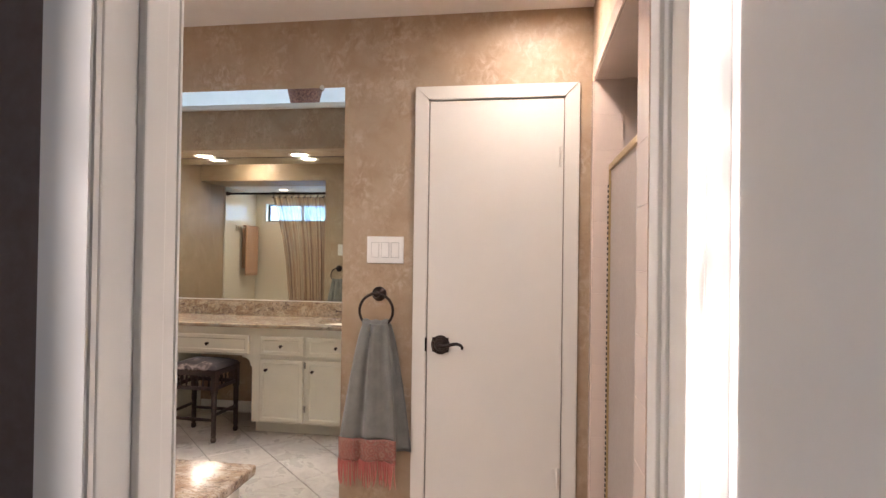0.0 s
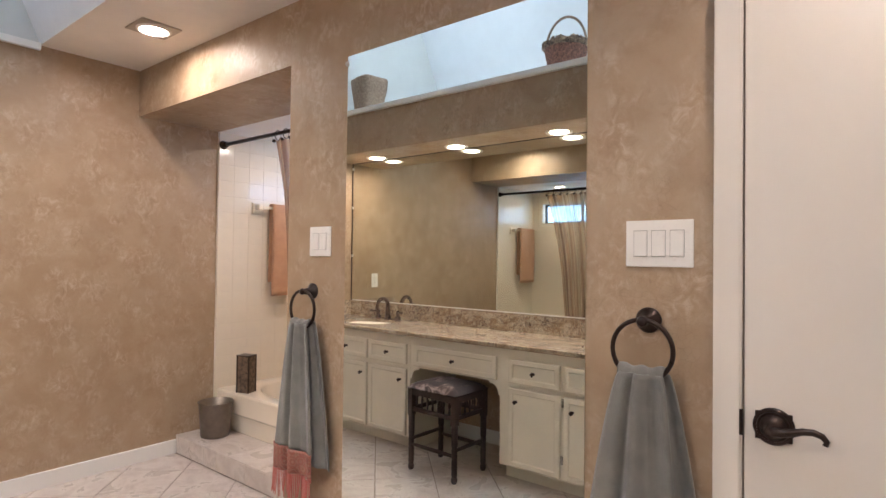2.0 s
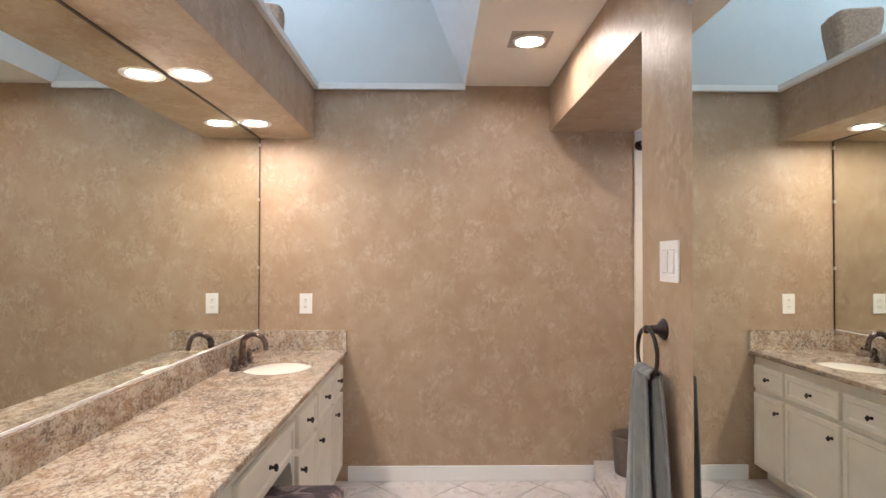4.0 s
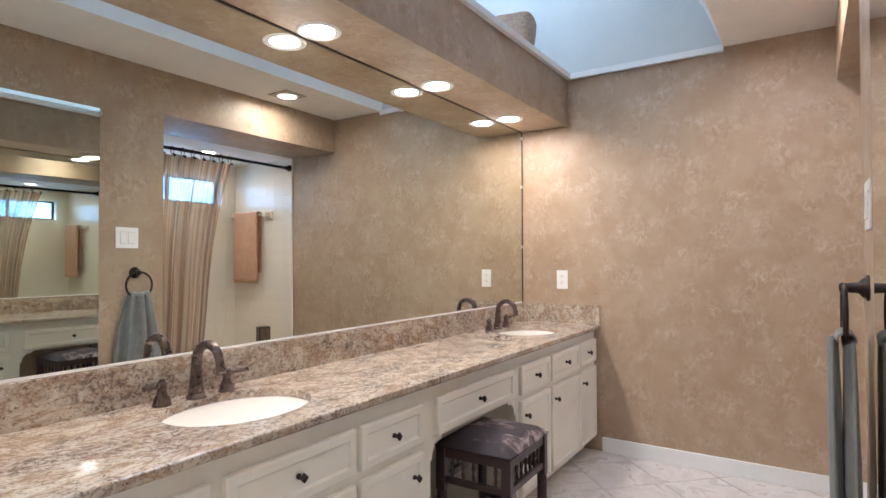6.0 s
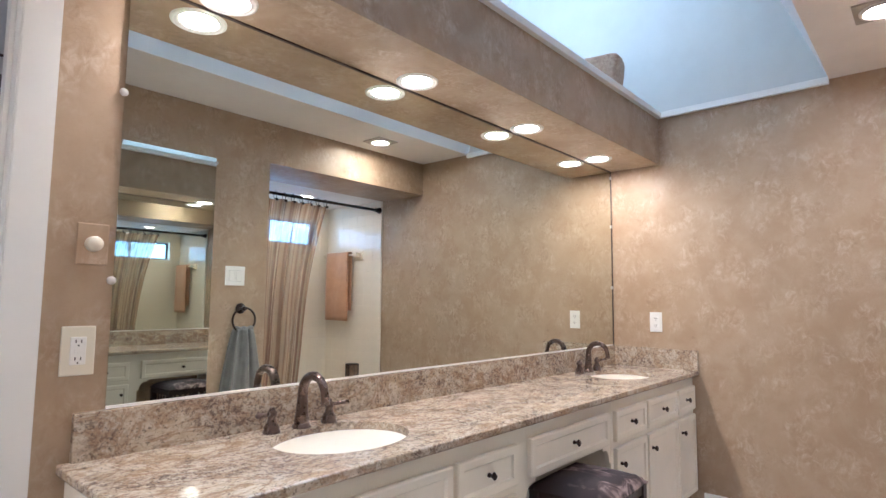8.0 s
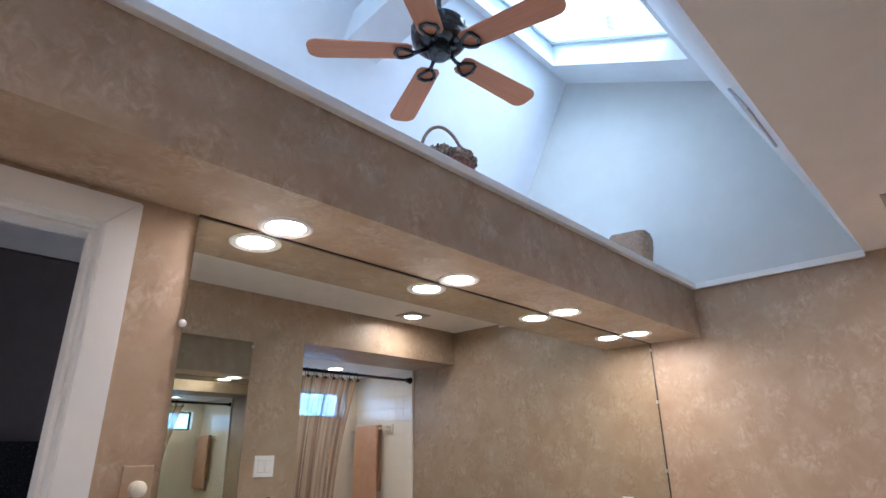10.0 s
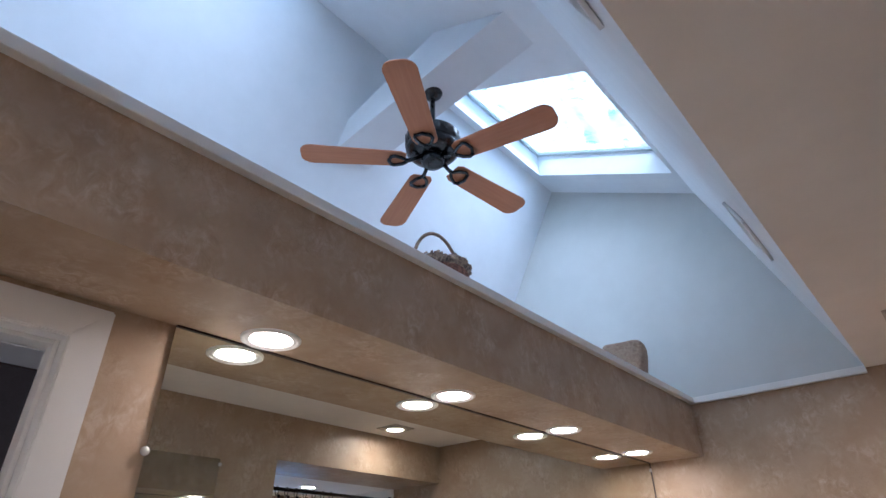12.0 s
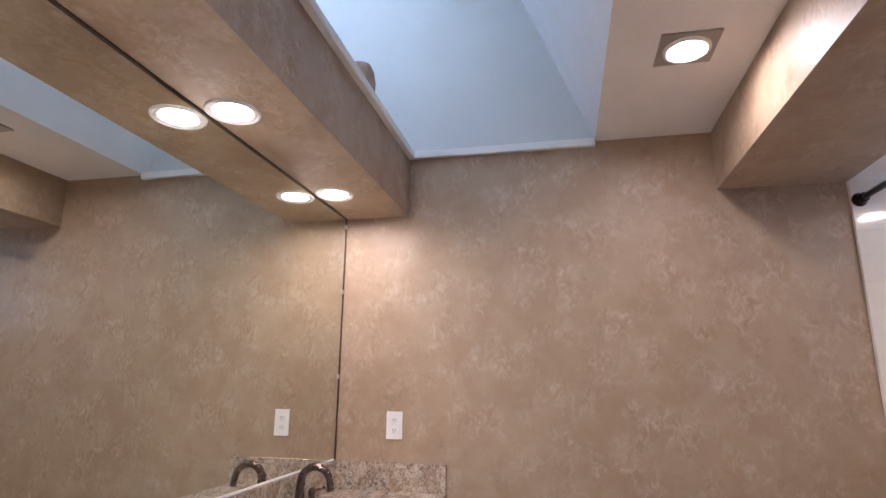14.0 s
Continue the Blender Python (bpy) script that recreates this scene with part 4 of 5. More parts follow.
def towel_ring(x, z):
    r = thing("towel_ring", (x, N, z), "dark oil-rubbed bronze wall towel ring", "towel ring", "towel rings")
    mnt = lathe([(0, 0), (0.033, 0), (0.033, 0.005), (0.027, 0.008), (0.024, 0.014), (0.014, 0.022), (0.012, 0.05), (0.014, 0.055), (0.010, 0.062), (0, 0.063)], 24)
    mnt.transform(Matrix.Rotation(radians(90), 4, "X"))
    part("mount", mnt, M_BRONZE, r, smooth=True)
    part("ring", tube([(0.076 * math.sin(a), -0.052, -0.072 + 0.076 * math.cos(a)) for a in (2 * math.pi * i / 40 for i in range(40))], 0.0062, 10, closed=True), M_BRONZE, r, smooth=True)
    return r


def hand_towel(x, z):
    """Hangs through the ring: a front layer with a patterned band and fringe, a plain back layer."""
    t = thing("hand_towel", (x, N - 0.052, z), "grey-green terry hand towel with red paisley band and coral fringe", "hand towel", "hanging towels")
    top = -0.128
    part("front_layer", thicken(towel_layer(0.115, 0.262, 0.0, -0.03, top, -0.635, -0.020, 2.6, 0.013, 3), 0.006), M_TOWEL, t, smooth=True)
    part("back_layer", thicken(towel_layer(0.11, 0.235, 0.005, 0.045, top, -0.685, 0.018, 2.2, 0.009, 8), 0.006), M_TOWEL, t, smooth=True)
    fold = bmesh.new()
    rows = []
    for i in range(25):
        u = i / 24
        xx = -0.057 + 0.114 * u
        sag = 0.004 * (2 * u - 1) ** 2
        rows.append([fold.verts.new((xx, 0.002 + 0.022 * math.cos(a), top - 0.004 + sag + (0.02 + 0.003 * math.sin(u * 16)) * math.sin(a))) for a in (math.pi * k / 8 for k in range(-1, 10))])
    for a, b in zip(rows, rows[1:]):
        for k in range(len(a) - 1):
            fold.faces.new((a[k], b[k], b[k + 1], a[k + 1]))
    part("fold", thicken(fold, 0.005), M_TOWEL, t, smooth=True)
    part("band", thicken(towel_layer(0.264, 0.268, -0.03, -0.031, -0.632, -0.732, -0.022, 2.6, 0.0155, 3, m=8), 0.006), M_PAISLEY, t, "red paisley woven band", smooth=True)
    rnd = random.Random(5)
    fr = bmesh.new()
    for i in range(46):
        u = (i + 0.5) / 46
        xx = -0.031 + (u - 0.5) * 0.264
        y = -0.022 + 0.014 * math.sin(u * math.pi * 5.2 + 2)
        ln = 0.105 + rnd.uniform(-0.02, 0.01)
        dx = rnd.uniform(-0.008, 0.008)
        tube([(xx, y, -0.728), (xx + dx * 0.3, y, -0.728 - ln * 0.5), (xx + dx, y + rnd.uniform(-0.004, 0.004), -0.728 - ln)], [0.0028, 0.0026, 0.0018], 5, fr)
    tagged(part("fringe", fr, M_FRINGE, t, "coral knotted fringe"), kind="stuff")
    return t


ht = None
for x, z in ((-0.415, 1.094), (-1.785, 1.106)):
    towel_ring(x, z)
    ht = hand_towel(x, z) if ht is None else copy_thing(ht, pose(x, N - 0.052, z))


# ---- stool ----
def turned_leg(h):
    prof, k = [], 26
    for i in range(k + 1):
        t = i / k
        z = h * t
        if t < 0.12:
            r = 0.013 + 0.008 * math.sin(t / 0.12 * math.pi)
        elif t < 0.62:
            r = 0.0155 + 0.004 * abs(math.sin((t - 0.12) / 0.5 * math.pi * 5))
        else:
            r = 0.02
        prof.append((r, z))
    return lathe([(0, 0)] + prof + [(0, h)], 14)


def stool(x, y, rot):
    s = thing("stool", pose(x, y, 0, 0, 0, rot) @ Matrix.Diagonal((0.89, 0.96, 1.06, 1)), "dark stained wooden vanity stool with patterned cushion seat", "stool")
    lx, ly, hh = 0.185, 0.14, 0.455
    for sx in (-1, 1):
        for sy in (-1, 1):
            lg = part("leg", joined(turned_leg(0.3), boxes((-0.019, 0.019, -0.019, 0.019, 0.3, hh), bevel=0.003)), M_DARKWOOD, s, smooth=False)
            lg.location = (sx * lx, sy * ly, 0)
    for sy in (-1, 1):
        part("rail", boxes((-lx, lx, sy * ly - 0.012, sy * ly + 0.012, 0.415, 0.455), bevel=0.003), M_DARKWOOD, s)
        part("rail", boxes((-lx, lx, sy * ly - 0.01, sy * ly + 0.01, 0.325, 0.348), bevel=0.003), M_DARKWOOD, s)
        part("stretcher", tube([(-lx, sy * ly, 0.14), (0, sy * ly, 0.14), (lx, sy * ly, 0.14)], [0.009, 0.011, 0.009], 10), M_DARKWOOD, s, smooth=True)
        for i in range(7):
            sp = part("spindle", lathe([(0.005, 0), (0.008, 0.015), (0.005, 0.03), (0.009, 0.045), (0.005, 0.068)], 8), M_DARKWOOD, s, smooth=True)
            sp.location = (-lx + 2 * lx * (i + 1) / 8, sy * ly, 0.348)
    for sx in (-1, 1):
        part("rail", boxes((sx * lx - 0.012, sx * lx + 0.012, -ly, ly, 0.4155, 0.4545), bevel=0.003), M_DARKWOOD, s)
        part("rail", boxes((sx * lx - 0.01, sx * lx + 0.01, -ly, ly, 0.3255, 0.3475), bevel=0.003), M_DARKWOOD, s)
        part("stretcher", tube([(sx * lx, -ly, 0.17), (sx * lx, 0, 0.17), (sx * lx, ly, 0.17)], [0.009, 0.011, 0.009], 10), M_DARKWOOD, s, smooth=True)
        for i in range(5):
            sp = part("spindle", lathe([(0.005, 0), (0.008, 0.015), (0.005, 0.03), (0.009, 0.045), (0.005, 0.068)], 8), M_DARKWOOD, s, smooth=True)
            sp.location = (sx * lx, -ly + 2 * ly * (i + 1) / 6, 0.348)
    bm = bmesh.new()
    rows, n = [], 20
    for j in range(n + 1):
        v = j / n * 2 - 1
        row = []
        for i in range(n + 1):
            u = i / n * 2 - 1
            d = max(abs(u), abs(v))
            zz = 0.458 + 0.036 * (1 - d ** 5) + 0.006 * math.cos(u * 1.6) * math.cos(v * 1.6)
            row.append(bm.verts.new((u * 0.208, v * 0.163, zz)))
        rows.append(row)
    for a, b in zip(rows, rows[1:]):
        for i in range(n):
            bm.faces.new((a[i], a[i + 1], b[i + 1], b[i]))
    base = boxes((-0.208, 0.208, -0.163, 0.163, 0.452, 0.4585))
    part("cushion", joined(bm, base), M_SEAT, s, "dark cushion with pale blotches", smooth=True)
    return s


stool(-1.965, 1.30, 2)


# ---- tub alcove ----
tub = thing("bathtub", (0, 0, 0), "cream enamel bathtub built into the tiled alcove", "bathtub")
TX0, TX1, TY0, TY1 = W + 0.014, ALC_E - 0.002, TUB_Y, BACK_Y - 0.012


def tub_mesh():
    bm = bmesh.new()
    cx, cy = (TX0 + TX1) / 2 + 0.02, (TY0 + TY1) / 2 + 0.01
    n = 72

    def oval(rx, ry, z, p=2.6):
        out = []
        for i in range(n):
            t = 2 * math.pi * i / n + math.pi / n
            c, s = math.cos(t), math.sin(t)
            out.append(bm.verts.new((cx + rx * math.copysign(abs(c) ** (2 / p), c), cy + ry * math.copysign(abs(s) ** (2 / p), s), z)))
        return out

    rx, ry = (TX1 - TX0) / 2, (TY1 - TY0) / 2
    rim = []
    e = 0.012
    for i in range(n):
        t = 2 * math.pi * i / n + math.pi / n
        dx, dy = math.cos(t), math.sin(t)
        s = min(((TX1 - e - cx) if dx > 0 else (cx - TX0)) / abs(dx), ((TY1 - cy) if dy > 0 else (cy - TY0 - e)) / abs(dy))
        rim.append(bm.verts.new((cx + s * dx, cy + s * dy, TUB_Z)))
    rings = [rim, oval(rx - 0.085, ry - 0.07, TUB_Z), oval(rx - 0.1, ry - 0.085, TUB_Z - 0.012), oval(rx - 0.14, ry - 0.11, TUB_Z - 0.2), oval(rx - 0.2, ry - 0.15, TUB_Z - 0.33), oval(0.3, 0.12, TUB_Z - 0.35)]
    for a, b in zip(rings, rings[1:]):
        for i in range(n):
            j = (i + 1) % n
            bm.faces.new((a[i], a[j], b[j], b[i]))
    bm.faces.new(list(reversed(rings[-1])))
    bmesh.ops.recalc_face_normals(bm, faces=list(bm.faces))
    return bm


part("basin", tub_mesh(), M_TUB, tub, smooth=True)
prof = [(TY0 + 0.012, TUB_Z), (TY0 + 0.006, TUB_Z - 0.002), (TY0, TUB_Z - 0.012), (TY0, TUB_Z - 0.125), (TY0 + 0.004, TUB_Z - 0.135), (TY0 + 0.016, TUB_Z - 0.143), (TY0 + 0.018, STEP_Z), (TY0 + 0.06, STEP_Z), (TY0 + 0.06, TUB_Z - 0.02)]
part("apron", prism(prof, "x", TX0, TX1), M_TUB, tub)

rodthing = thing("curtain_rod", (0, 0, 0), "dark bronze shower curtain rod across the tub", "curtain rod")
ROD_Y, ROD_Z = 3.0, 1.992
part("bar", tube([(W + 0.012, ROD_Y, ROD_Z), (ALC_E, ROD_Y, ROD_Z)], 0.0125, 14), M_BRONZE, rodthing, smooth=True)
for x, s in ((W + 0.012, 1), (ALC_E, -1)):
    fl = lathe([(0, 0), (0.03, 0), (0.03, 0.01), (0.024, 0.018), (0.019, 0.03), (0.019, 0.05), (0, 0.05)], 20)
    fl.transform(Matrix.Translation((x, ROD_Y, ROD_Z)) @ Matrix.Rotation(radians(90 * s), 4, "Y"))
    part("flange", fl, M_BRONZE, rodthing, smooth=True)

cur = thing("shower_curtain", (0, 0, 0), "sheer brown and cream striped shower curtain, drawn aside", "shower curtain")


def curtain_mesh():
    bm = bmesh.new()
    uvl = bm.loops.layers.uv.new("UVMap")
    n, m = 220, 40
    z1, z0 = ROD_Z - 0.045, 0.15
    rows = []
    for j in range(m + 1):
        t = j / m
        left = -2.83 + 0.34 * t ** 0.95 + 0.03 * math.sin(t * 5)
        right = ALC_E - 0.015
        row = []
        for i in range(n + 1):
            u = i / n
            amp = 0.034 * (0.75 + 0.35 * t)
            ph = u * math.pi * 2 * 7
            x = left + (right - left) * (u + 0.012 * math.sin(ph * 0.5 + 1))
            y = ROD_Y - 0.01 - 0.045 * min(1, t * 1.6) + amp * math.sin(ph + 0.8 * math.sin(2.2 * t + u * 5)) + 0.010 * math.sin(ph * 2.3 + t * 3)
            y = min(y, TUB_Y - 0.012) if t > 0.8 else y
            row.append(bm.verts.new((x, y, z1 + (z0 - z1) * t)))
        rows.append(row)
    for j in range(m):
        for i in range(n):
            f = bm.faces.new((rows[j][i], rows[j][i + 1], rows[j + 1][i + 1], rows[j + 1][i]))
            for lp, (a, b) in zip(f.loops, ((i, j), (i + 1, j), (i + 1, j + 1), (i, j + 1))):
                lp[uvl].uv = (a / n, b / m)
    return bm


part("cloth", curtain_mesh(), M_CURTAIN, cur, smooth=True)
for i in range(11):
    x = -2.815 + i * 0.08
    part("ring", tube([(x, ROD_Y + 0.021 * math.sin(a), ROD_Z - 0.012 + 0.03 * math.cos(a)) for a in (2 * math.pi * k / 18 for k in range(18))], 0.0028, 6, closed=True), M_BRONZE, cur, "small dark curtain ring", smooth=True)
    part("knob", lathe([(0, -0.012), (0.009, -0.008), (0.012, 0), (0.009, 0.008), (0, 0.012)], 10, (x, ROD_Y - 0.028, ROD_Z - 0.05)), M_BRONZE, cur, smooth=True)

# window over the tub
w1 = thing("window_1", (0, 0, 0), "high narrow window over the tub with daylight", "window")
w1["kind"] = "structure"
wx0, wx1, wz0, wz1 = WIN_X[0], WIN_X[1], WIN_Z[0], WIN_Z[1]
wy = BACK_Y + 0.07
for a in ((wx0, wx1, wy, wy + 0.03, wz0, wz0 + 0.022), (wx0, wx1, wy, wy + 0.03, wz1 - 0.022, wz1), (wx0, wx0 + 0.022, wy, wy + 0.03, wz0 + 0.022, wz1 - 0.022), (wx1 - 0.022, wx1, wy, wy + 0.03, wz0 + 0.022, wz1 - 0.022), ((wx0 + wx1) / 2 - 0.014, (wx0 + wx1) / 2 + 0.014, wy, wy + 0.03, wz0 + 0.022, wz1 - 0.022)):
    part("window_frame", boxes(a, bevel=0.003), M_BRONZE, w1, "dark metal window frame")
for xa, xb in ((wx0 + 0.022, (wx0 + wx1) / 2 - 0.014), ((wx0 + wx1) / 2 + 0.014, wx1 - 0.022)):
    pn = part("pane", boxes((xa, xb, wy + 0.012, wy + 0.016, wz0 + 0.022, wz1 - 0.022)), M_GLASS, w1)
    pn.visible_shadow = False
part("window_sill", boxes((wx0, wx1, BACK_Y - 0.005, wy, wz0 - 0.001, wz0 + 0.006)), M_WTILE, w1)

bar = thing("towel_bar", (0, 0, 0), "cream ceramic towel bar on the tiled wall", "towel bar")
for y in (3.255, 3.72):
    part("bracket", joined(boxes((W + 0.012, W + 0.032, y - 0.035, y + 0.035, 1.543, 1.623), bevel=0.008), boxes((W + 0.03, W + 0.085, y - 0.016, y + 0.016, 1.573, 1.608), bevel=0.007)), M_BISQUE, bar)
part("rail", boxes((W + 0.057, W + 0.077, 3.276, 3.704, 1.581, 1.601), bevel=0.003), M_BISQUE, bar)
bt = thing("bath_towel", (0, 0, 0), "folded apricot bath towel over the towel bar", "bath towel")


def draped(y0, y1, z0, z1, xin, xout):
    bm = bmesh.new()
    path = [(xout, z0 + (z1 - z0) * k / 14) for k in range(14)] + [((xin + xout) / 2 + (xout - xin) / 2 * math.cos(a), z1 + 0.012 * math.sin(a)) for a in (math.pi * k / 8 for k in range(9))] + [(xin, z1 - (z1 - z0) * 0.85 * k / 12) for k in range(1, 13)]
    rows = []
    for i in range(13):
        u = i / 12
        rows.append([bm.verts.new((px + 0.004 * math.sin(u * 9 + pz * 4), y0 + (y1 - y0) * u + 0.004 * math.sin(pz * 6), pz)) for px, pz in path])
    for a, b in zip(rows, rows[1:]):
        for k in range(len(a) - 1):
            bm.faces.new((a[k], b[k], b[k + 1], a[k + 1]))
    return thicken(bm, 0.008)


part("outer_fold", draped(3.345, 3.675, 0.965, 1.61, W + 0.045, W + 0.096), M_ORANGE, bt, smooth=True)
part("inner_fold", draped(3.40, 3.69, 0.985, 1.608, W + 0.052, W + 0.086), M_ORANGE, bt, smooth=True)

bin_ = thing("waste_bin", (-3.245, 2.875, STEP_Z + 0.003), "round brushed pewter waste bin on the tub step", "waste bin")
part("body", lathe([(0, 0), (0.084, 0), (0.087, 0.004), (0.102, 0.207), (0.104, 0.212), (0.102, 0.215), (0.098, 0.210), (0.082, 0.012), (0, 0.01)], 48), M_PEWTER, bin_, smooth=True)
part("rim", tube([(0.103 * math.cos(a), 0.103 * math.sin(a), 0.212) for a in (2 * math.pi * k / 48 for k in range(48))], 0.004, 8, closed=True), M_PEWTER, bin_, smooth=True)

bx = thing("carved_box", pose(-3.19, 3.052, TUB_Z + 0.001, 0, 0, 20), "tall carved dark metal candle box on the tub rim", "box")
part("body", boxes((-0.044, 0.044, -0.036, 0.036, 0.0, 0.235), bevel=0.003), M_CARVED, bx)
for sx in (-0.044, 0.044):
    for sy in (-0.036, 0.036):
        part("edge", boxes((sx - 0.004, sx + 0.004, sy - 0.004, sy + 0.004, 0.0, 0.238), bevel=0.001), M_BRONZE, bx)
part("lid", boxes((-0.05, 0.05, -0.042, 0.042, 0.236, 0.242), bevel=0.002), M_BRONZE, bx)

pot = thing("metal_pot", (-2.2, 2.82, STEP_Z + 0.003), "dark bronze pot with a twig handle on the step", "pot")
part("body", lathe([(0, 0), (0.09, 0), (0.105, 0.02), (0.112, 0.12), (0.108, 0.165), (0.13, 0.18), (0.133, 0.186), (0.104, 0.176), (0.1, 0.03), (0, 0.02)], 36), M_CARVED, pot, smooth=True)
part("handle", tube([(-0.11, 0, 0.175), (-0.115, 0.01, 0.205), (-0.095, 0.01, 0.225), (-0.05, 0.0, 0.235)], 0.008, 10), M_CARVED, pot, smooth=True)
part("contents", lathe([(0, 0.25), (0.04, 0.245), (0.075, 0.22), (0.098, 0.17), (0.098, 0.1), (0, 0.1)], 20), M_FRINGE, pot, "coral cloth inside", smooth=True)

# ---- shelf ----
bsk = thing("basket", (-1.49, 0.755, CEIL + 0.009), "woven reed basket with a tall hoop handle", "basket")
bm = bmesh.new()
nn = 40
rr = [(0.0, 0.004), (0.105, 0.0), (0.11, 0.02), (0.125, 0.09), (0.145, 0.17), (0.155, 0.225), (0.148, 0.23), (0.135, 0.16), (0.1, 0.03), (0.0, 0.02)]
bm = lathe(rr, nn)
for v in bm.verts:
    a = math.atan2(v.co.y, v.co.x)
    k = 1 + 0.028 * math.sin(20 * a + (0 if int(v.co.z * 60) % 2 else math.pi))
    v.co.x, v.co.y = v.co.x * k, v.co.y * k
part("bowl", bm, M_BASKET, bsk)
rnd = random.Random(11)
rimbm = bmesh.new()
for i in range(64):
    a = 2 * math.pi * i / 64
    tube([(0.148 * math.cos(a), 0.148 * math.sin(a), 0.21), (0.165 * math.cos(a + 0.05), 0.165 * math.sin(a + 0.05), 0.235 + rnd.uniform(-0.01, 0.012)), (0.15 * math.cos(a + 0.12), 0.15 * math.sin(a + 0.12), 0.25 + rnd.uniform(-0.012, 0.012)), (0.135 * math.cos(a + 0.16), 0.135 * math.sin(a + 0.16), 0.225)], 0.009, 6, rimbm)
tagged(part("braided_rim", rimbm, M_HUSK, bsk, "braided husk rim"), kind="stuff")
part("handle", tube([(0.148 * math.cos(a), 0.0, 0.22 + 0.21 * math.sin(a)) for a in (math.pi * k / 28 for k in range(29))], 0.0085, 10), M_STONE, bsk, "grey twisted hoop handle", smooth=True)
bsk.rotation_mode = "XYZ"
bsk.rotation_euler = (0, 0, radians(-8))
bsk.scale = (0.87, 0.87, 0.93)

sp = thing("stone_pot", pose(-3.17, 0.82, CEIL + 0.009, 0, 0, 12), "rough brown squared tufa pot on the shelf", "pot")
bm = bmesh.new()
rings = []
for hw, z in ((0.098, 0.0), (0.105, 0.06), (0.118, 0.16), (0.133, 0.26), (0.140, 0.33), (0.138, 0.345), (0.120, 0.345), (0.108, 0.25)):
    row = []
    for i in range(48):
        a = 2 * math.pi * i / 48
        c, s = math.cos(a), math.sin(a)
        k = hw / (abs(c) ** 5 + abs(s) ** 5) ** 0.2
        j = 0.006 * noise.noise(Vector((c * 3, s * 3, z * 14)))
        row.append(bm.verts.new(((k + j) * c, (k + j) * s, z + (0.012 * noise.noise(Vector((c * 2, s * 2, 7.0))) if z > 0.3 else 0))))
    rings.append(row)
for a, b in zip(rings, rings[1:]):
    for i in range(48):
        bm.faces.new((a[i], a[(i + 1) % 48], b[(i + 1) % 48], b[i]))
bm.faces.new(list(reversed(rings[0])))
bm.faces.new(rings[-1])
bmesh.ops.recalc_face_normals(bm, faces=list(bm.faces))
bm.transform(Matrix.Scale(0.88, 4))
part("body", bm, M_STONE, sp, smooth=True)

# ---- ceiling fan ----
FX, FY = -1.554, 0.673
fan = thing("ceiling_fan", (FX, FY, 0), "black five-blade ceiling fan with reddish wood blades", "ceiling fan")
part("canopy", lathe([(0, 3.80), (0.066, 3.80), (0.066, 3.775), (0.06, 3.74), (0.045, 3.715), (0.02, 3.70), (0, 3.70)], 32), M_BLACK, fan, smooth=True)
part("downrod", lathe([(0, 3.42), (0.0135, 3.42), (0.0135, 3.72), (0, 3.72)], 16), M_BLACK, fan, smooth=True)
part("motor", lathe([(0, 3.45), (0.03, 3.45), (0.05, 3.44), (0.125, 3.43), (0.14, 3.415), (0.143, 3.36), (0.133, 3.35), (0.137, 3.345), (0.137, 3.325), (0.115, 3.30), (0.08, 3.29), (0, 3.29)], 48), M_BLACK, fan, smooth=True)
part("switch_housing", lathe([(0, 3.30), (0.058, 3.30), (0.058, 3.25), (0.05, 3.238), (0.02, 3.232), (0, 3.232)], 32), M_BLACK, fan, smooth=True)
part("pull_chain", tube([(0.03, 0, 3.235), (0.032, 0, 3.19)], 0.0015, 6), M_BLACK, fan)
vents = bmesh.new()
for i in range(20):
    a = 2 * math.pi * i / 20
    tube([(0.137 * math.cos(a), 0.137 * math.sin(a), 3.366), (0.137 * math.cos(a), 0.137 * math.sin(a), 3.41)], 0.008, 6, vents)
tagged(part("vent_ribs", vents, M_BLACK, fan), kind="stuff")


def blade_mesh():
    bm = bmesh.new()
    r0, r1 = 0.135, 0.656
    right = [(r1 - 0.055 + 0.055 * math.cos(a), math.copysign(0.022, a) + 0.055 * math.sin(a)) for a in (-1.5708, -1.2, -0.8, -0.4, -0.1, 0.1, 0.4, 0.8, 1.2, 1.5708)]
    out = [(r0 + 0.025, -0.062), *[(p[0], p[1]) for p in right], (r0 + 0.025, 0.062), (r0, 0.046), (r0, -0.046)]
    lo = [bm.verts.new((x, y, 0)) for x, y in out]
    hi = [bm.verts.new((x, y, 0.006)) for x, y in out]
    bm.faces.new(list(reversed(lo))), bm.faces.new(hi)
    for i in range(len(out)):
        j = (i + 1) % len(out)
        bm.faces.new((lo[i], lo[j], hi[j], hi[i]))
    bm.transform(Matrix.Rotation(radians(-6), 4, "X"))
    return bm


def bracket_mesh():
    bm = tube([(0.06, 0, 0.03), (0.1, 0, 0.002), (0.135, 0, -0.008)], [0.012, 0.010, 0.012], 8)
    for s in (-1, 1):
        tube([(0.13, s * 0.006, -0.009), (0.155, s * 0.03, -0.011 - s * 0.005), (0.19, s * 0.045, -0.011 - s * 0.008), (0.213, s * 0.036, -0.011 - s * 0.006)], 0.009, 8, bm)
    tube([(0.208, -0.038, -0.005), (0.222, 0, -0.012), (0.208, 0.038, -0.017)], 0.009, 8, bm)
    return bm


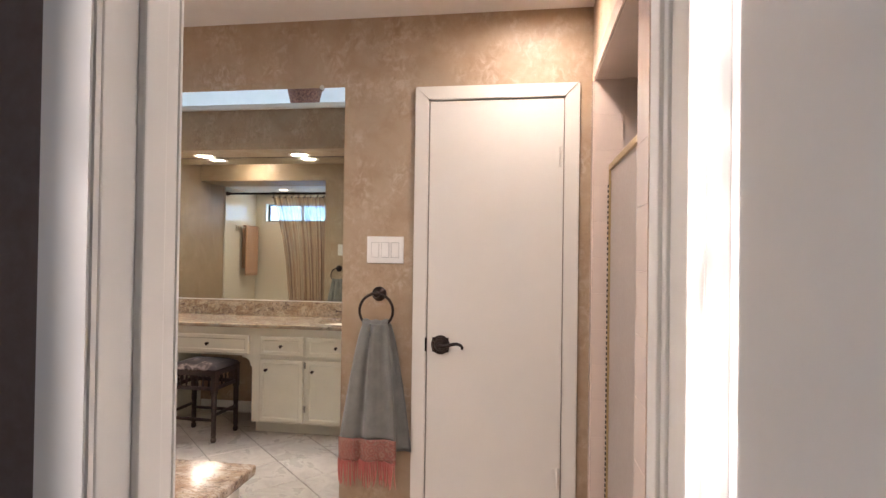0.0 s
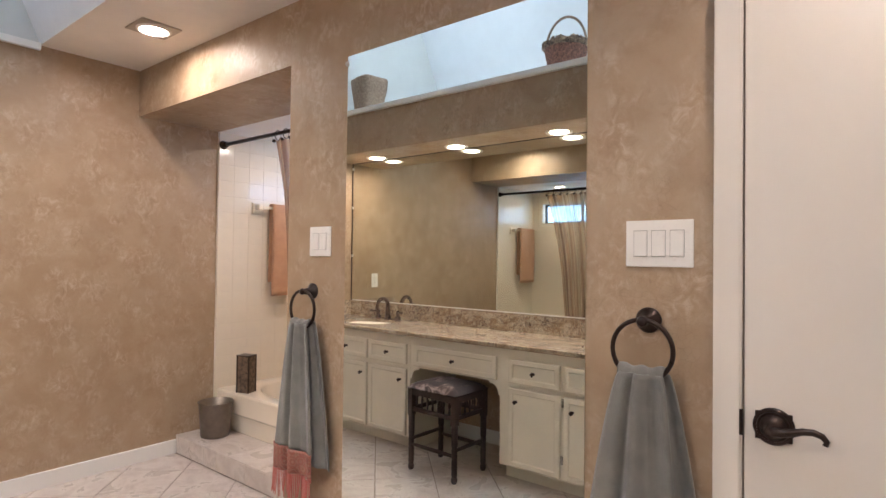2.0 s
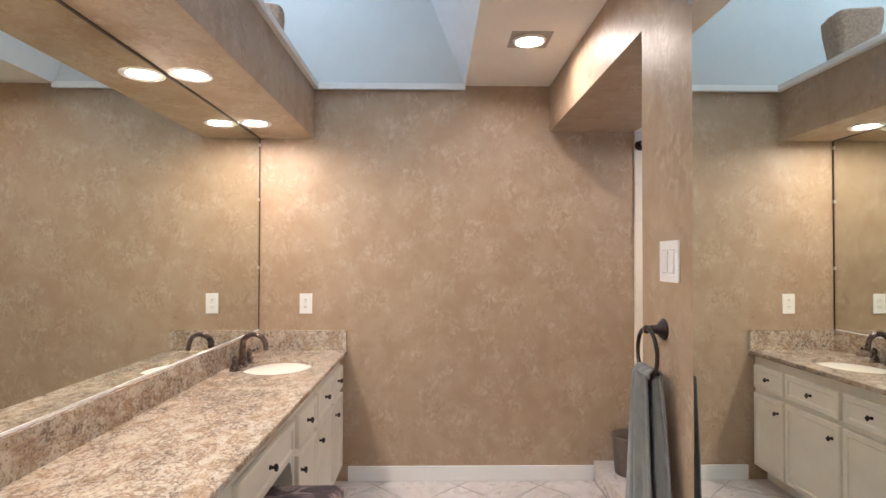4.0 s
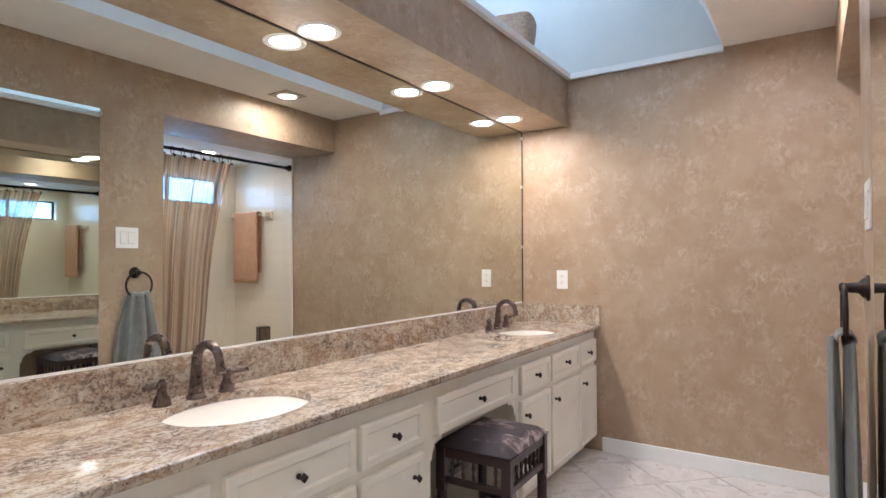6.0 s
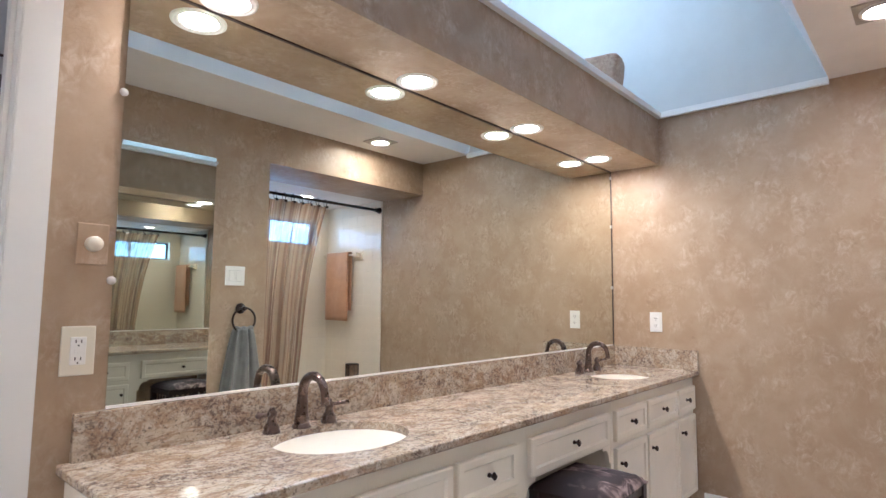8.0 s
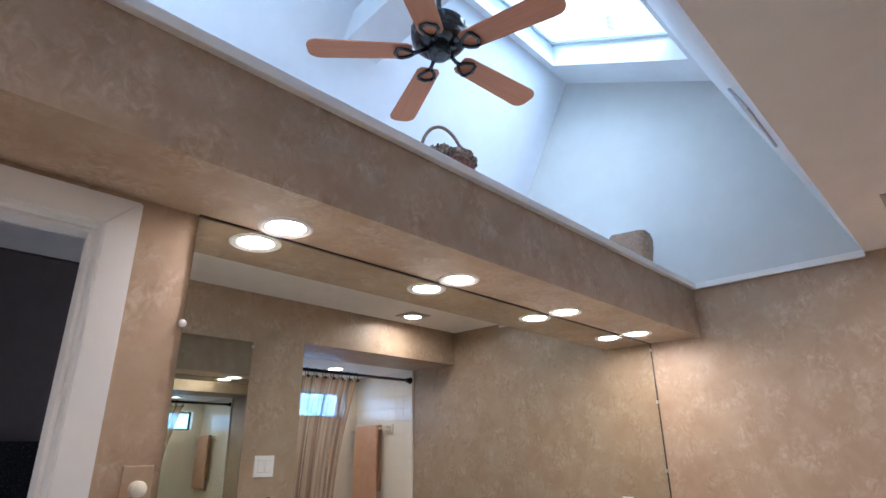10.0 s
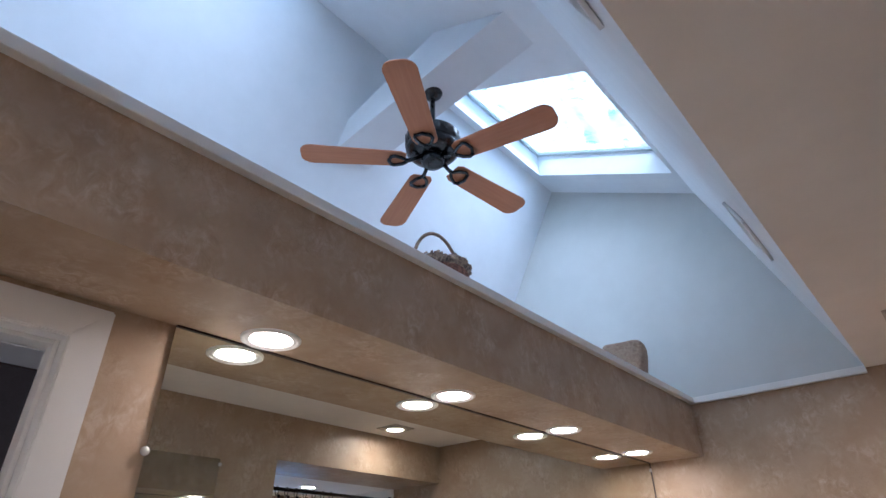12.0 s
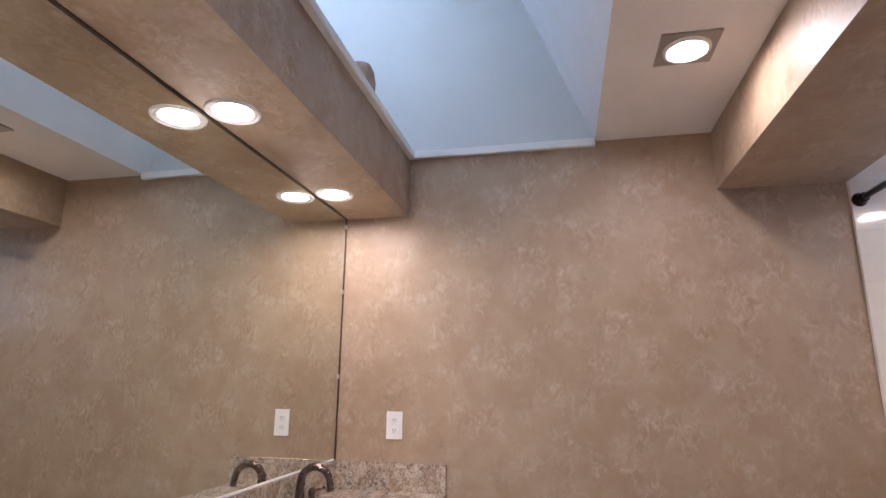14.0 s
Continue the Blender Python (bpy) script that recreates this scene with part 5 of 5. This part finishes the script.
for i in range(5):
    b = part("blade", blade_mesh(), M_BLADE, fan, "reddish wood blade with a dark edge")
    b.matrix_local = pose(0, 0, 3.262, 0, 0, 29.3 + 72 * i)
    part("blade_iron", bracket_mesh(), M_BLACK, b, smooth=True)

# ---- vent on the slope ----
ang = math.degrees(math.atan2(RIDGE_Z - CEIL, RIDGE_Y - WELL_N))
VW, VH = 0.2, 0.062


def slope_y(z):
    return WELL_N - (z - CEIL) * (WELL_N - RIDGE_Y) / (RIDGE_Z - CEIL)


def air_vent(x, z):
    """A flat register on the north slope: proud frame, thin angled slats over a pale backing."""
    v = thing("air_vent", pose(x, slope_y(z) - 0.002, z, ang - 90, 0, 0), "white air vent grille on the sloped wall", "vent", "air vents")
    f = 0.014
    for b in ((-VW, VW, -0.012, 0.0, VH - f, VH), (-VW, VW, -0.012, 0.0, -VH, f - VH), (-VW, f - VW, -0.012, 0.0, f - VH, VH - f), (VW - f, VW, -0.012, 0.0, f - VH, VH - f)):
        part("frame", boxes(b, bevel=0.002), M_WELL, v)
    part("backing", boxes((f - VW, VW - f, -0.002, 0.0, f - VH, VH - f)), M_WELL, v)
    for i in range(7):
        sl = part("slat", boxes((f - VW, VW - f, -0.001, 0.001, -0.006, 0.006)), M_ALU, v)
        sl.matrix_local = pose(0, -0.006, -0.039 + 0.013 * i, 35)
    return v


air_vent(-2.2, 2.647)
air_vent(-0.556, 2.53)

# ---- shower door and tiled opening ----
sd = thing("shower_door", (0, 0, 0), "frosted glass shower door in a gold frame", "shower door")
SX = E + 0.07
part("glass", boxes((SX - 0.004, SX + 0.004, SH_S + 0.012, SH_N - 0.03, 0.12, 1.635)), M_FROST, sd, "grey frosted glass")
for b in ((SX - 0.012, SX + 0.012, SH_S + 0.002, SH_N - 0.018, 1.63, 1.655), (SX - 0.012, SX + 0.012, SH_N - 0.034, SH_N - 0.018, 0.1, 1.63), (SX - 0.012, SX + 0.012, SH_S + 0.002, SH_S + 0.018, 0.1, 1.63), (SX - 0.012, SX + 0.012, SH_S + 0.002, SH_N - 0.018, 0.075, 0.1)):
    part("frame", boxes(b, bevel=0.002), M_GOLD, sd, "brushed gold frame")
beads = bmesh.new()
for i in range(68):
    z = 0.12 + i * 0.0215
    box_in(beads, SX - 0.016, SX - 0.012, SH_N - 0.031, SH_N - 0.021, z, z + 0.011)
tagged(part("bead", beads, M_BRONZE, sd, "dark spaced beading"), kind="stuff")
part("curb", boxes((E + 0.005, E + 0.118, SH_S, SH_N, 0.0, 0.074)), M_PTILE, sd, "tiled curb")

# ---- bedroom ----
dr = thing("dresser", (-0.75, BY0 + 0.28, 0), "dark wooden dresser against the bedroom wall", "dresser")
part("body", boxes((-0.75, 0.75, -0.25, 0.22, 0.06, 0.84), bevel=0.006), M_DARKWOOD, dr)
part("top", boxes((-0.78, 0.78, -0.27, 0.25, 0.84, 0.87), bevel=0.006), M_DARKWOOD, dr)
for i in range(2):
    for j in range(3):
        part("drawer", boxes((-0.72 + 0.73 * i, -0.02 + 0.73 * i, 0.22, 0.235, 0.1 + 0.24 * j, 0.32 + 0.24 * j), bevel=0.004), M_DARKWOOD, dr)
tv = thing("television", (-0.85, BY0 + 0.25, 0.87), "black flat television on the dresser, switched off", "television")
part("screen", boxes((-0.5, 0.5, -0.03, 0.03, 0.05, 0.62), bevel=0.006), M_BLACK, tv)
part("stand", boxes((-0.2, 0.2, -0.1, 0.1, 0.0, 0.012), (-0.03, 0.03, -0.025, 0.025, 0.012, 0.06)), M_BLACK, tv)
cb = thing("tall_chair", (-1.02, -1.3, 0), "dark wooden chair in the bedroom", "chair")
part("seat", boxes((-0.22, 0.22, -0.22, 0.22, 0.42, 0.47), bevel=0.01), M_DARKWOOD, cb)
for sx in (-0.2, 0.2):
    for sy, h in ((-0.2, 1.12), (0.2, 0.42)):
        part("leg", boxes((sx - 0.02, sx + 0.02, sy - 0.02, sy + 0.02, 0, h), bevel=0.004), M_DARKWOOD, cb)
part("backrest", boxes((-0.18, 0.18, -0.215, -0.19, 0.62, 1.1), bevel=0.006), M_DARKWOOD, cb)

# ---- outside the bedroom window ----
structure("ground", boxes((-300, 300, -300, -4.2, -0.5, -0.3), (-300, -4.2, -4.2, 300, -0.5, -0.3), (4, 300, -4.2, 300, -0.5, -0.3), (-4.2, 4, 4.5, 300, -0.5, -0.3)), M_LAWN, "green lawn round the house", "ground")
tree_ = thing("tree", (-7.4, -4.2, -0.3), "leafy garden tree outside the bedroom window", "tree")
part("trunk", tube([(0, 0, 0), (0.03, 0.02, 0.9), (-0.02, 0.05, 1.8), (0.04, 0.1, 3.2), (0.0, 0.1, 4.4)], [0.11, 0.09, 0.075, 0.05, 0.02], 10), M_DARKWOOD, tree_, smooth=True)
for a, r in ((0.4, 1.1), (2.2, 0.9), (4.1, 1.2), (5.4, 0.9)):
    part("limb", tube([(0, 0.05, 1.7), (0.5 * r * math.cos(a), 0.5 * r * math.sin(a), 2.3), (r * math.cos(a), r * math.sin(a), 3.1)], [0.045, 0.03, 0.012], 8), M_DARKWOOD, tree_, smooth=True)
rnd = random.Random(21)
crown = bmesh.new()
for i in range(700):
    p = Vector((rnd.gauss(0, 0.6), rnd.gauss(0, 0.6), 2.9 + rnd.gauss(0, 0.75)))
    q = Matrix.Rotation(rnd.uniform(0, 6.28), 3, "Z") @ Matrix.Rotation(rnd.uniform(-1.2, 1.2), 3, "X")
    sz = rnd.uniform(0.05, 0.09)
    vs = [crown.verts.new(p + q @ Vector(c) * sz) for c in ((-1, 0, 0), (0, -0.45, 0.1), (1, 0, 0), (0, 0.45, 0.1))]
    crown.faces.new(vs)
tagged(part("crown", crown, M_LEAF, tree_, "many small green leaves"), kind="stuff")

# ---- tiles, last ----
floor_ob = bpy.data.objects["floor"]
TS, GAP = 0.335, 0.006


def clip(poly, x0, x1, y0, y1):
    for axis, lim, keep in ((0, x0, 1), (0, x1, -1), (1, y0, 1), (1, y1, -1)):
        out = []
        for i, p in enumerate(poly):
            q = poly[(i + 1) % len(poly)]
            a, b = keep * (p[axis] - lim), keep * (q[axis] - lim)
            if a >= 0:
                out.append(p)
            if a * b < 0:
                t = a / (a - b)
                out.append((p[0] + t * (q[0] - p[0]), p[1] + t * (q[1] - p[1])))
        poly = out
        if len(poly) < 3:
            return []
    return poly


def tile_mesh(poly, thick=0.004, bev=0.0015):
    bm = bmesh.new()
    cx = sum(p[0] for p in poly) / len(poly)
    cy = sum(p[1] for p in poly) / len(poly)
    rings = []
    for k, z in ((1.0, -thick), (1.0, -bev), (1.0 - 2 * bev / TS * 1.4, 0.0)):
        rings.append([bm.verts.new((cx + (x - cx) * k, cy + (y - cy) * k, z)) for x, y in poly])
    for a, b in zip(rings, rings[1:]):
        for i in range(len(poly)):
            bm.faces.new((a[i], a[(i + 1) % len(poly)], b[(i + 1) % len(poly)], b[i]))
    bm.faces.new(rings[-1])
    me = bpy.data.meshes.new("tile")
    bm.to_mesh(me)
    bm.free()
    me.materials.append(M_TILE)
    return me


h = (TS - GAP) / 2 * math.sqrt(2)
full = tile_mesh([(h, 0), (0, h), (-h, 0), (0, -h)])
d = TS * math.sqrt(2)
X0, X1, Y0, Y1 = W + 0.002, E - 0.002, WALL_B + 0.004, STEP_Y - 0.002
ox, oy = -1.71, 1.44
for i in range(-9, 9):
    for j in range(-9, 9):
        cx = ox + (i + j) * d / 2
        cy = oy + (i - j) * d / 2
        poly = [(cx + h, cy), (cx, cy + h), (cx - h, cy), (cx, cy - h)]
        c = clip(poly, X0, X1, Y0, Y1 if cx < ALC_E else N)
        if len(c) < 3:
            continue
        area = abs(sum(p[0] * q[1] - q[0] * p[1] for p, q in zip(c, c[1:] + c[:1]))) / 2
        if area < 0.0008:
            continue
        if len(c) == 4 and area > 0.999 * 2 * h * h:
            t = new("tile", full)
        else:
            t = new("tile", tile_mesh([(p[0] - cx, p[1] - cy) for p in c]))
        t.location = (cx, cy, 0)
        t.parent = floor_ob

step = structure("step", boxes((W, ALC_E, STEP_Y + 0.012, TUB_Y + 0.05, 0, STEP_Z - 0.004)), M_GROUT, "tiled step in front of the tub", "step")
n = 5
tw = (ALC_E - W) / n
for i in range(n):
    a, b = W + i * tw + 0.002, W + (i + 1) * tw - 0.002
    t = part("tile", boxes((a, b, STEP_Y, TUB_Y + 0.012, STEP_Z - 0.004, STEP_Z + 0.002), bevel=0.0015, seg=1), M_TILE, step)
    t = part("tile", boxes((a - 0.12 if i else a, b - 0.12 if i < n - 1 else b, STEP_Y + 0.001, STEP_Y + 0.0115, 0.002, STEP_Z - 0.006), bevel=0.0015, seg=1), M_TILE, step)


def wall_tiles(parent, origin, du, dv, nu, nv, su, sv, mat, skip=None, last=None):
    """Glazed wall tiles on a grid from an origin, along du and dv; normal is du x dv."""
    nrm = du.cross(dv)
    bm = boxes((0.00015, su - 0.00015, 0.00015, sv - 0.00015, 0, 0.005))
    bmesh.ops.bevel(bm, geom=[e for e in bm.edges if all(v.co.z > 0.004 for v in e.verts)], offset=0.0007, segments=1, affect="EDGES")
    me = bpy.data.meshes.new("tile")
    bm.to_mesh(me)
    bm.free()
    me.materials.append(mat)
    rot = Matrix((du, dv, nrm)).transposed().to_4x4()
    for i in range(nu):
        for j in range(nv):
            p = origin + du * (i * su) + dv * (j * sv)
            if skip and skip(p + du * su / 2 + dv * sv / 2):
                continue
            t = new("tile", me)
            t.parent = parent
            t.matrix_local = Matrix.Translation(p) @ rot


X, Y, Z = Vector((1, 0, 0)), Vector((0, 1, 0)), Vector((0, 0, 1))
hT = (ALC_Z - TUB_Z) / 16
wT = (BACK_Y - TUB_Y + 0.02) / 7
wall_tiles(alc_west, Vector((W + 0.012, TUB_Y - 0.02, TUB_Z)), Y, Z, 7, 16, wT, hT, M_WTILE)
wall_tiles(alc_west, Vector((W + 0.012, TUB_Y - 0.02, STEP_Z)), Y, Z, 1, 2, wT, (TUB_Z - STEP_Z) / 2, M_WTILE)
nT = (ALC_E - W) / 13
wall_tiles(alc_north, Vector((W, BACK_Y, TUB_Z)), X, Z, 13, 16, nT, hT, M_WTILE, lambda p: wx0 - 0.03 < p.x < wx1 + 0.03 and wz0 - 0.03 < p.z < wz1 + 0.03)
wall_tiles(alc_east, Vector((ALC_E, BACK_Y, TUB_Z)), -Y, Z, 7, 16, wT, hT, M_WTILE)
# bullnose tiles round the shower opening
east = bpy.data.objects["wall_east"]
wall_tiles(east, Vector((E, N - 0.001, 0.002)), -Y, Z, 1, 13, 0.06, 0.155, M_PTILE)
wall_tiles(east, Vector((E, SH_S, 0.002)), -Y, Z, 1, 13, 0.13, 0.155, M_PTILE)
wall_tiles(east, Vector((E, SH_N, SH_Z)), -Y, Z, 6, 1, (SH_N - SH_S) / 6, 0.06, M_PTILE)
wall_tiles(east, Vector((E, SH_N, 0.08)), X, Z, 1, 13, 0.12, 0.149, M_PTILE)
